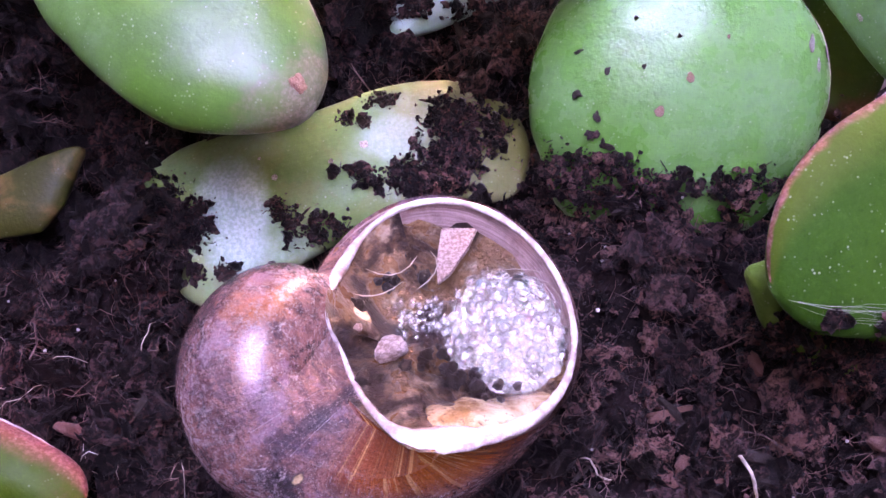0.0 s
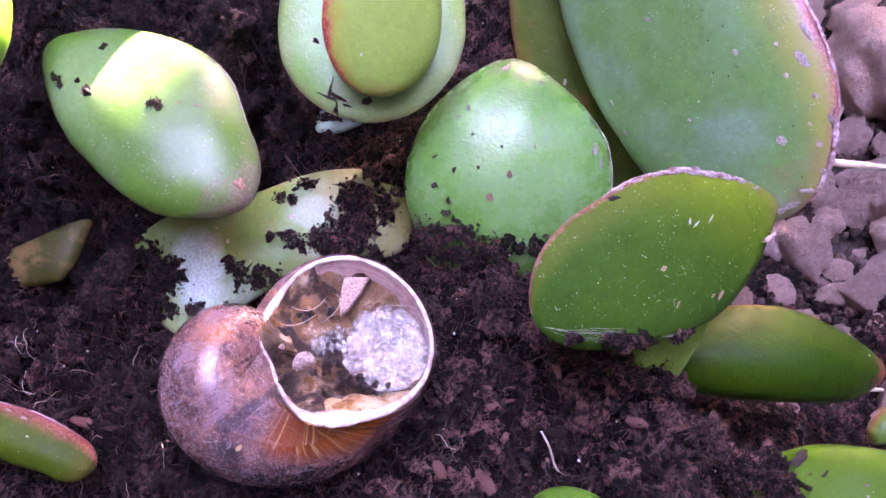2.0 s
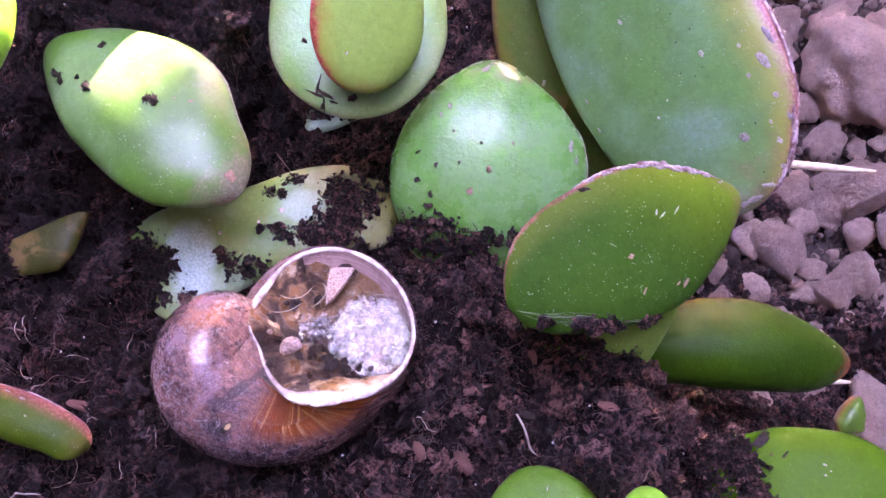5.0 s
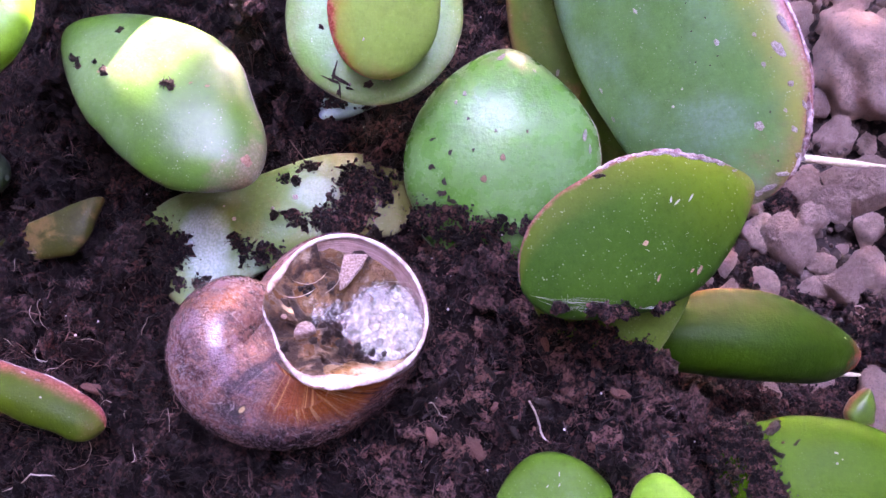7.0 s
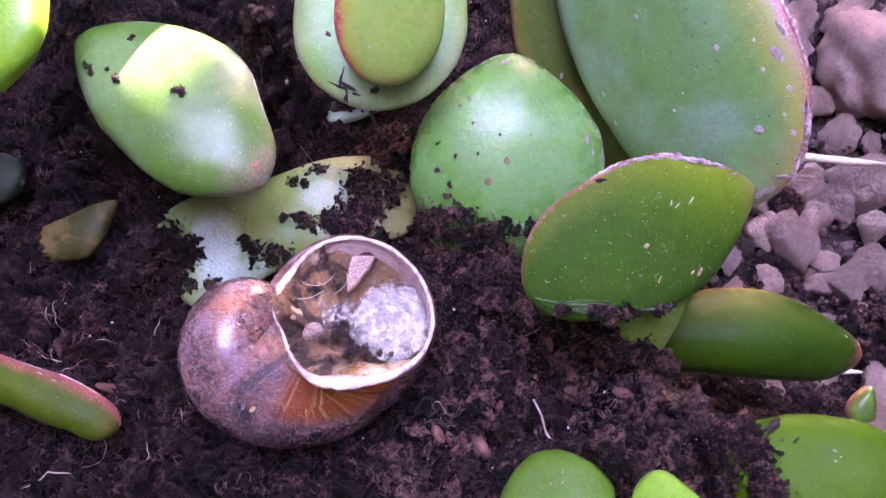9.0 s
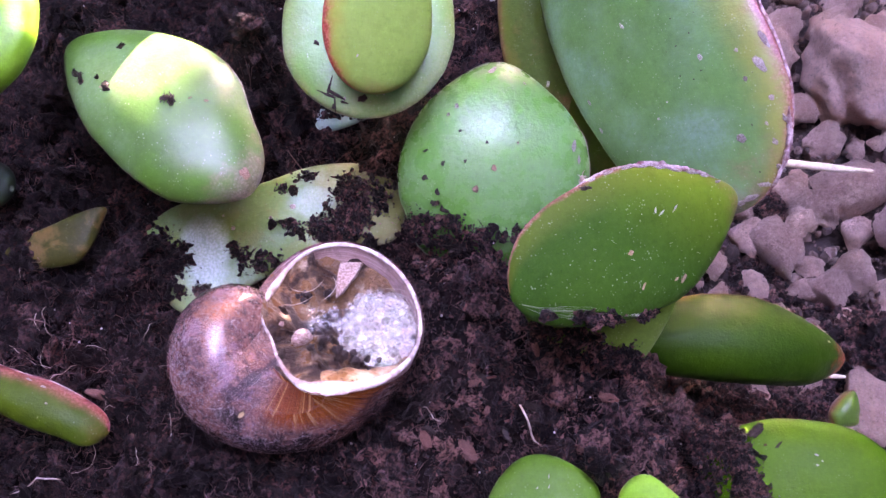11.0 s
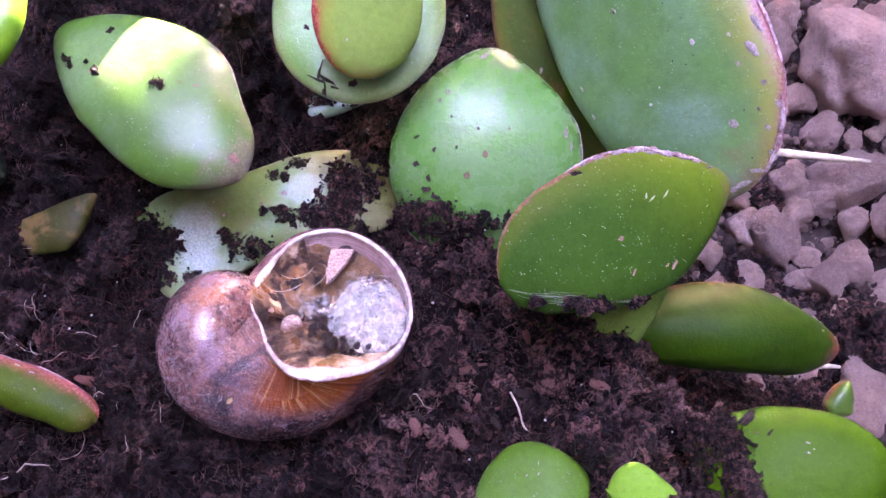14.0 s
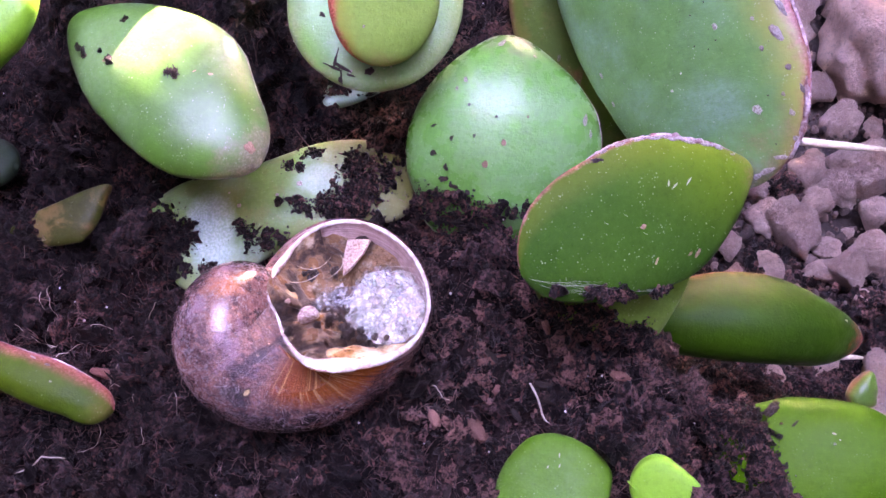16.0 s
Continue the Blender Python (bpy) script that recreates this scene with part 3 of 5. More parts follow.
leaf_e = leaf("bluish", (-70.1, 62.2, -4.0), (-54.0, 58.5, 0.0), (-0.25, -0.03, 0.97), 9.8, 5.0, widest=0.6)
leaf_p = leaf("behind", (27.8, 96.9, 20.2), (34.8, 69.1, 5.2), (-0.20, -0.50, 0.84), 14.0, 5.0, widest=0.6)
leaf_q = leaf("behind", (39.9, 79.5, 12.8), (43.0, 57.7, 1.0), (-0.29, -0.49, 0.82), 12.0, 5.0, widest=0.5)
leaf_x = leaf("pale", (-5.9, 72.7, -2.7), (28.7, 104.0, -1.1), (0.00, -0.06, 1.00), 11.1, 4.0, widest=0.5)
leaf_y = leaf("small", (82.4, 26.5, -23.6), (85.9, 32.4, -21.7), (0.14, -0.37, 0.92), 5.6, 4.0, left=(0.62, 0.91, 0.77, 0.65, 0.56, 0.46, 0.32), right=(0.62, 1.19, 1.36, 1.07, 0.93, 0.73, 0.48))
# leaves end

# ---- marks and dirt on the leaves ----
SCAB = plain_material("corky scab", (0.20, 0.145, 0.115), (0.66, 0.58, 0.55), 0.5, 3, 0.0003)
PINK_SCAB = plain_material("pink scab", (0.34, 0.155, 0.095), (0.60, 0.37, 0.27), 0.7, 4, 0.0003)
DIRT = plain_material("dry peat speck", (0.012, 0.008, 0.007), (0.085, 0.050, 0.042), 0.85, 3, 0.0005)
WEB = plain_material("dusty web thread", (0.30, 0.32, 0.26), (0.52, 0.53, 0.48), 0.6)


def lump_mesh(name, seed, rough=0.25, cuts=0, levels=2, stretch=(1, 1, 1)):
    """An irregular lump of about unit radius, with some flat broken sides."""
    rng = random.Random(seed)
    bm = bmesh.new()
    bmesh.ops.create_icosphere(bm, subdivisions=levels, radius=1.0)
    planes = []
    for _ in range(cuts):
        d = Vector((rng.gauss(0, 1), rng.gauss(0, 1), rng.gauss(0, 1))).normalized()
        planes.append((d, rng.uniform(0.5, 0.85)))
    for v in bm.verts:
        p = v.co.copy()
        p *= 1 + rough * fbm(p.x + seed * 7.1, p.y, p.z, 1.1, 3)
        for d, h in planes:
            over = p.dot(d) - h
            if over > 0:
                p -= d * over * 0.8
        p *= 1 + 0.07 * noise.noise(p * 4) + 0.05 * noise.noise(p * 9) + 0.02 * noise.noise(p * 23)
        v.co = Vector((p.x * stretch[0], p.y * stretch[1], p.z * stretch[2]))
    me = bpy.data.meshes.new(name)
    bm.to_mesh(me)
    bm.free()
    me.polygons.foreach_set("use_smooth", [True] * len(me.polygons))
    return me


def on_leaf(ob, u, s, side=1):
    """Place and axes (across, along, out) of the skin of a leaf at u, s."""
    shape, m = ob_shapes[ob.name], ob.matrix_world
    p = m @ shape.at(u, s, side)
    a = (m @ shape.at(min(u + 0.04, 1), s, side) - m @ shape.at(max(u - 0.04, -1), s, side)).normalized()
    b = (m @ shape.at(u, min(s + 0.03, 1), side) - m @ shape.at(u, max(s - 0.03, 0), side)).normalized()
    c = a.cross(b).normalized() * side
    b = c.cross(a)
    return p, Matrix((a, b, c)).transposed()


heaped = []   # fine crumbs in clumps, joined further down


def clump(ob, u, s, size, count=26, tall=0.5):
    """A small heap of fine peat crumbs on a leaf."""
    p, axes = on_leaf(ob, max(-0.97, min(0.97, u)), s)
    for _ in range(int(count * 1.7)):
        q = Vector((mark_rng.gauss(0, size * 0.36), mark_rng.gauss(0, size * 0.36), 0))
        r = min(0.6, 0.09 + mark_rng.expovariate(7.5))
        q.z = (abs(mark_rng.gauss(0, 1)) * size * 0.22 * tall) * math.exp(-q.length_squared / (size * size * 0.3)) + r * 0.2
        heaped.append((p + axes @ q * MM, r))


CRUST = plain_material("rim crust", (0.24, 0.085, 0.085), (0.78, 0.64, 0.64), 0.45, 700, 0.0005)
MARK_MESHES = [lump_mesh("mark", 200 + i, 0.45, 0, 3) for i in range(6)]
CRUMB_MESHES = [lump_mesh("speck", 210 + i, 1.1, 0, 3) for i in range(6)]
mark_rng = random.Random(63)


def scab(ob, u, s, length, width, turn=0, material=None, name="scab", high=0.16):
    """A flat corky mark that has grown on the skin: a part of the leaf."""
    p, axes = on_leaf(ob, u, s)
    me = mark_rng.choice(MARK_MESHES).copy()
    me.materials.append(material or SCAB)
    mark = new(name, me)
    mark.parent = ob
    m = Matrix.Translation(p) @ axes.to_4x4() @ pose(0, 0, 0, 0, 0, turn) @ Matrix.Diagonal((width * 0.33 * MM, length * 0.33 * MM, high * 0.6 * MM, 1))
    mark.matrix_basis = ob.matrix_world.inverted() @ m
    return mark


def crust(ob, u, first, last, radius, material=None):
    """A corky crust grown along a leaf's scarred rim: a part of the leaf."""
    pts, n = [], 46
    for i in range(n + 1):
        p, axes = on_leaf(ob, u, first + (last - first) * i / n)
        pts.append(ob.matrix_world.inverted() @ p)
    verts, faces, m = [], [], 8
    for i in range(n + 1):
        along = (pts[min(i + 1, n)] - pts[max(i - 1, 0)]).normalized()
        a = along.cross(Vector((0, 0, 1))).normalized()
        b = along.cross(a)
        for j in range(m):
            t = 2 * math.pi * j / m
            r = radius * max(0.05, math.sin(math.pi * i / n)) ** 0.5 * (1 + 0.9 * noise.noise((i * 0.31, j * 0.9, radius * 50)) + 0.35 * noise.noise((i * 1.3, j * 2.1, 3)))
            verts.append(pts[i] + (a * math.cos(t) + b * math.sin(t) * 1.15) * r * MM)
    faces = [(i * m + j, i * m + (j + 1) % m, (i + 1) * m + (j + 1) % m, (i + 1) * m + j) for i in range(n) for j in range(m)]
    return mesh_object("rim_crust", verts, faces, material or CRUST, ob, "pale pinkish corky crust along the rim")


def dirt(ob, u, s, size, flat=0.7, turn=None, stretch=1.0):
    """A crumb of peat that lies on a leaf."""
    size *= 0.66
    stretch *= mark_rng.uniform(0.8, 1.5)
    p, axes = on_leaf(ob, u, s)
    crumb = new("soil_crumb", mark_rng.choice(CRUMB_MESHES))
    if not crumb.data.materials:
        crumb.data.materials.append(DIRT)
    turn = mark_rng.uniform(0, 360) if turn is None else turn
    crumb.matrix_world = (Matrix.Translation(p + axes.col[2] * size * 0.25 * flat * MM) @ axes.to_4x4() @ pose(0, 0, 0, 0, 0, turn)
                          @ Matrix.Diagonal((size / 2 * MM / stretch, size / 2 * stretch * MM, size / 2 * flat * MM, 1)))
    tagged(crumb, "dark peat crumb stuck to a green leaf", "soil crumb", "crumbs on leaves")


def thread(ob, places, radius=0.045, material=None, name="web_thread", label="fine dusty web thread on a leaf"):
    pts = []
    for u, s, lift in places:
        p, axes = on_leaf(ob, u, s)
        pts.append((p + axes.col[2] * lift * MM) / MM)
    v, f = tube_mesh(name, pts, radius, 5)
    tagged(mesh_object(name, v, f, material or WEB), label, "web thread", "web threads")


def dress_leaves():
    rng = random.Random(64)
    g = leaf_g
    for u, s, a, b, t in [(0.0, 0.51, 1.5, 0.9, 10), (-0.17, 0.41, 1.6, 1.1, -15), (0.22, 0.63, 0.6, 0.4, 0)]:
        scab(g, u, s, a, b, t, PINK_SCAB)
    for u, s, a, b, t in [(-0.57, 0.77, 1.4, 0.9, 20), (-0.63, 0.73, 1.0, 0.6, 0), (-0.27, 0.95, 2.6, 1.2, -30), (0.53, 0.90, 1.0, 0.5, 30), (0.82, 0.64, 3.0, 1.0, -20), (0.86, 0.58, 2.0, 0.8, 0)]:
        scab(g, u, s, a, b, t)
    for u, s, d in [(-0.53, 0.51, 0.7), (-0.57, 0.38, 0.9), (-0.5, 0.30, 1.3), (-0.73, 0.56, 0.7), (-0.7, 0.44, 0.9), (-0.3, 0.53, 0.6), (-0.1, 0.62, 0.5), (-0.62, 0.33, 1.1), (-0.35, 0.28, 1.0), (-0.42, 0.66, 0.5)]:
        dirt(g, u, s, d)
    for _ in range(34):
        clump(g, rng.uniform(-0.95, 0.95), rng.uniform(0.12, 0.24) + 0.04 * math.sin(9 * rng.random()), rng.uniform(1.2, 3.0), 30, 1.2)
    for u, s, d in [(-0.1, 0.58, 1.7), (-0.13, 0.60, 1.1), (-0.06, 0.57, 0.9), (0.57, 0.2, 1.6), (0.52, 0.22, 1.2), (0.60, 0.24, 0.9), (-0.37, 0.26, 1.2), (0.30, 0.30, 0.5), (0.34, 0.36, 0.4)]:
        clump(leaf_l, u, s, d * 0.6, 12, 0.4)
        dirt(leaf_l, u, s, d * 0.6, 0.7)
    for u, s, a, b, t in [(-0.43, 0.69, 1.0, 0.5, 40), (-0.30, 0.64, 0.9, 0.3, 70), (0.38, 0.34, 0.9, 0.5, 0)]:
        scab(leaf_l, u, s, a, b, t, PINK_SCAB, high=0.08)
    scab(leaf_l, -0.12, 0.965, 2.6, 2.2, 0, PINK_SCAB, high=0.5)
    for u, s, d, t in [(0.60, 0.93, 1.3, 70), (0.45, 0.925, 1.5, 65), (0.50, 0.90, 1.3, -10), (0.62, 0.965, 1.0, 0), (0.33, 0.955, 0.7, 80)]:
        dirt(leaf_c, u, s, d, 0.25, t, 2.2)
    for u, s, d in [(-0.07, 0.93, 1.4), (0.57, 0.72, 0.8), (-0.25, 0.88, 0.7), (0.7, 0.97, 0.9)]:
        dirt(leaf_c, u, s, d)
    b = leaf_b
    for u, s, a, w, t in [(-0.40, 0.68, 1.4, 0.9, 0), (-0.70, 0.71, 0.9, 0.7, 0), (-0.67, 0.77, 1.0, 0.8, 0), (-0.43, 0.87, 2.0, 1.6, 20), (-0.83, 0.76, 4.0, 1.3, 8), (-0.83, 0.83, 1.3, 0.9, 0),
                          (-0.80, 0.91, 1.4, 1.0, 0), (-0.73, 0.87, 0.9, 0.6, 0), (0.23, 0.74, 0.8, 0.5, 40), (0.07, 0.72, 0.4, 0.4, 0), (0.10, 0.52, 1.4, 0.7, 10), (0.80, 0.61, 1.4, 0.7, 0), (0.86, 0.68, 1.4, 0.7, 0),
                          (-0.93, 0.72, 4.0, 0.9, 4), (-0.93, 0.88, 2.0, 0.8, 0), (-0.95, 0.96, 3.0, 1.1, 30), (-0.70, 0.975, 2.6, 1.0, 60), (-0.37, 0.985, 3.2, 1.1, 80), (-0.05, 0.985, 2.2, 1.0, 90)]:
        scab(b, u, s, a, w, t, high=0.22)
    crust(b, -1.0, 0.52, 0.90, 0.20)
    crust(b, -0.97, 0.86, 0.992, 0.42)
    crust(leaf_g, 0.99, 0.45, 0.78, 0.07)
    crust(leaf_l, -0.99, 0.55, 0.9, 0.07)
    crust(leaf_ll, -0.97, 0.35, 0.85, 0.14)
    for _ in range(12):
        dirt(b, rng.uniform(-0.75, -0.1), rng.uniform(0.5, 0.95), rng.uniform(0.15, 0.3), 0.5)
    r = leaf_r
    for u, s, a, w, t in [(0.03, 0.45, 1.2, 0.9, 0), (0.70, 0.63, 2.0, 0.8, 40), (0.64, 0.60, 1.0, 0.5, 20), (0.53, 0.46, 1.6, 0.5, 50)]:
        scab(r, u, s, a, w, t, PINK_SCAB)
    crust(r, -1.0, 0.36, 0.66, 0.20)
    crust(r, -0.995, 0.56, 0.93, 0.46)
    for u, s, a, w in [(-0.985, 0.50, 2.4, 0.6), (-0.985, 0.58, 3.0, 0.7), (-0.98, 0.65, 3.2, 0.9), (-0.97, 0.71, 3.4, 1.1), (-0.97, 0.77, 3.2, 1.2), (-0.96, 0.83, 3.0, 1.2), (-0.94, 0.88, 2.4, 0.8), (-0.985, 0.43, 1.8, 0.5), (-0.80, 0.92, 1.6, 0.5)]:
        scab(r, u, s, a, w, 0, high=0.35)
    dirt(r, -0.93, 0.39, 1.2, 0.8)
    for u, s, d in [(0.76, 0.20, 1.6), (0.78, 0.23, 1.8), (0.83, 0.26, 2.2), (0.86, 0.29, 2.2), (0.90, 0.31, 2.4), (0.92, 0.34, 1.8), (0.72, 0.08, 1.2), (0.70, 0.10, 1.0), (0.98, 0.46, 1.8), (0.98, 0.49, 1.5), (0.98, 0.44, 1.0), (0.86, 0.24, 1.4)]:
        clump(r, u, s, d * 0.75, 26, 0.6)
    for k in range(10):
        j = rng.uniform(-0.14, 0.08)
        a0, a1 = rng.uniform(0.0, 0.12), rng.uniform(0.2, 0.34)
        pts = []
        for i in range(7):
            s1 = a0 + (a1 - a0) * i / 6
            pts.append((min(0.97, 0.50 + j + 1.05 * s1 + rng.uniform(-0.03, 0.03)), max(0.015, s1), 0.10 + 0.3 * abs(math.sin(i * 1.3 + k))))
        thread(r, pts, rng.uniform(0.007, 0.016))
    for k in range(3):
        thread(r, [(0.88 + 0.03 * i + rng.uniform(-0.01, 0.01), 0.36 + 0.035 * i + 0.02 * k, 0.2) for i in range(4)], 0.02)
    for k in range(9):
        u0, s0, du = rng.uniform(-0.4, 0.75), rng.uniform(0.15, 0.85), rng.uniform(-0.02, 0.05)
        thread(r, [(u0 + du * i, s0 + 0.008 * i, 0.05 + 0.06 * (i % 2)) for i in range(3)], rng.uniform(0.012, 0.024))
    for u, s, a, t in [(-0.30, 0.62, 1.6, 20), (-0.30, 0.68, 1.8, 30), (-0.36, 0.60, 1.2, 60)]:
        scab(r, u, s, a, 0.35, t, WEB, "dust_streak", 0.03)
    w = leaf_w
    mounds = [(0.05, 0.10, 0.2, 0.03), (-0.2, 0.15, 0.2, 0.03), (0.3, 0.16, 0.15, 0.02), (0.08, 0.19, 0.2, 0.015), (-0.5, 0.22, 0.15, 0.02), (-0.68, 0.25, 0.1, 0.02),
              (-0.22, 0.84, 0.10, 0.025), (-0.30, 0.79, 0.08, 0.02), (-0.05, 0.90, 0.10, 0.02), (-0.3, 0.87, 0.12, 0.02), (-0.45, 0.84, 0.08, 0.02), (-0.8, 0.90, 0.12, 0.025), (-0.65, 0.86, 0.10, 0.02)]
    for k in range(117):
        u, s, du, ds = mounds[k % 13]
        clump(w, rng.gauss(u, du), max(0.04, min(0.97, rng.gauss(s, ds))), rng.uniform(1.4, 3.0), 32, 1.1)
    for u, s, d in [(-0.40, 0.59, 1.5), (-0.50, 0.585, 1.7), (-0.62, 0.57, 1.8), (-0.73, 0.55, 2.0), (-0.78, 0.52, 2.0), (-0.85, 0.49, 2.0), (-0.9, 0.46, 1.6), (-0.24, 0.41, 1.0), (-0.34, 0.39, 1.3), (-0.45, 0.37, 1.3),
                    (-0.38, 0.32, 1.8), (-0.46, 0.33, 1.8), (-0.30, 0.30, 1.2), (0.56, 0.41, 1.2), (0.73, 0.34, 1.5), (0.68, 0.31, 1.2), (-0.73, 0.79, 1.2), (-0.78, 0.73, 1.2), (-0.2, 0.46, 0.6), (0.45, 0.37, 0.6)]:
        clump(w, u, s, d * 1.2, 30, 0.8)
    for u, s, d in [(-0.09, 0.59, 1.0), (0.13, 0.38, 1.4), (-0.03, 0.46, 0.8), (0.24, 0.62, 0.6)]:
        scab(w, u, s, d, d, 0, high=0.12)
    for u, s, d in [(-0.60, 0.27, 2.2), (-0.56, 0.29, 1.4), (-0.40, 0.20, 1.3), (-0.27, 0.39, 0.7)]:
        dirt(leaf_br, u, s, d, 0.5, 60, 1.4)
    for _ in range(64):
        k = rng.random()
        clump(leaf_br, -0.55 + 1.5 * k, rng.uniform(0.0, 0.08) + 0.36 * k, rng.uniform(1.5, 3.4), 34, 1.4)
    for _ in range(16):
        clump(leaf_br, rng.uniform(-0.4, 0.9), rng.uniform(0.03, 0.14), rng.uniform(1.8, 3.0), 34, 1.4)
    scab(leaf_br, 0.0, 0.58, 0.6, 0.4)
    for _ in range(46):
        clump(leaf_s, rng.uniform(0.1, 0.95), rng.uniform(0.2, 0.95), rng.uniform(1.4, 2.6), 34, 1.2)
    for lf, n in ((leaf_x, 60), (leaf_d, 16), (leaf_bm, 10), (leaf_ll, 8), (leaf_p, 8), (leaf_bud, 8), (leaf_bud_b, 10)):
        for _ in range(n):
            clump(lf, rng.uniform(-0.95, 0.95), rng.uniform(0.05, 0.9 if n > 20 else 0.3), rng.uniform(1.0, 2.6), 26, 0.9)
    for u, s, a, w_ in [(0.0, 0.95, 1.6, 0.9)]:
        scab(leaf_t, u, s, a, w_)
    # small pale marks that the other leaves carry
    for lf, marks in ((leaf_t, [(0.1, 0.86, 1.2, 0.6)]), (leaf_br, [(-0.2, 0.57, 0.9, 0.35), (-0.1, 0.60, 0.4, 0.3)]), (leaf_bm, [(-0.1, 0.86, 1.0, 0.2), (0.0, 0.80, 0.8, 0.2), (-0.2, 0.76, 0.7, 0.2)]),
                      (leaf_ll, [(0.1, 0.72, 0.6, 0.4), (-0.5, 0.66, 1.2, 0.5), (-0.6, 0.58, 1.4, 0.5)]), (leaf_i, [(0.4, 0.8, 0.7, 0.4)]), (leaf_c, [(0.3, 0.94, 0.9, 0.5), (-0.4, 0.9, 0.7, 0.4)]), (leaf_p, [(0.1, 0.82, 1.6, 0.8), (0.3, 0.9, 1.2, 0.7)])):
        for u, s, a, w_ in marks:
            scab(lf, u, s, a, w_, rng.uniform(-30, 30), high=0.07)


dress_leaves()

# ---- snail shell ----
S, R, HZ, B, TAU, A = 20.25, 0.4662, 0.7633, 0.8081, 0.3558, 0.7075
GROW = 1.4426 / (2 * math.pi)
SHELL_POSE = pose(-0.0168, 0.0344, -0.0001, -125.21, 5.16, 37.23)

SHELL_BACK = SHELL_POSE.inverted()
ABOVE, SUNK = Vector((0.0149, -0.0245, 0.130)), 0.005


def growth(p):
    """Logarithm of the tube's size: the last half turn widens faster than the older ones."""
    k = 0.5 * (p + 2.2 - math.sqrt((p + 2.2) ** 2 + 0.3))
    return GROW * p - 0.16 * GROW * k


def shell_point(phi, al, swell=1.0):
    """A point of the coiled tube: phi along it (0 at the mouth), al round it."""
    p = phi + TAU * math.sin(al)
    e = math.exp(growth(p))
    r = R + A * swell * math.cos(al)
    r = 0.5 * (r + math.sqrt(r * r + 0.004))
    at = SHELL_POSE @ (Vector((r * e * math.cos(p), -r * e * math.sin(p), (-HZ + B * swell * math.sin(al)) * e)) * S * MM)
    # the outer side of the mouth has sunk
    at += (at - ABOVE).normalized() * SUNK * smooth01(at.x, -0.008, 0.016)
    return SHELL_BACK @ at


def mouth_centre(phi):
    return sum((shell_point(phi, math.pi * 2 * i / 24) for i in range(24)), Vector()) / 24


def sweep(first, last, n, m, swell):
    verts, uvs = [], []
    for i in range(n + 1):
        phi = first + (last - first) * i / n
        for j in range(m + 1):
            al = 2 * math.pi * j / m
            verts.append(shell_point(phi, al, swell))
            uvs.append((j / m, -phi / (2 * math.pi)))
    k = m + 1
    return verts, uvs, [(i * k + j, i * k + j + 1, (i + 1) * k + j + 1, (i + 1) * k + j) for i in range(n) for j in range(m)]


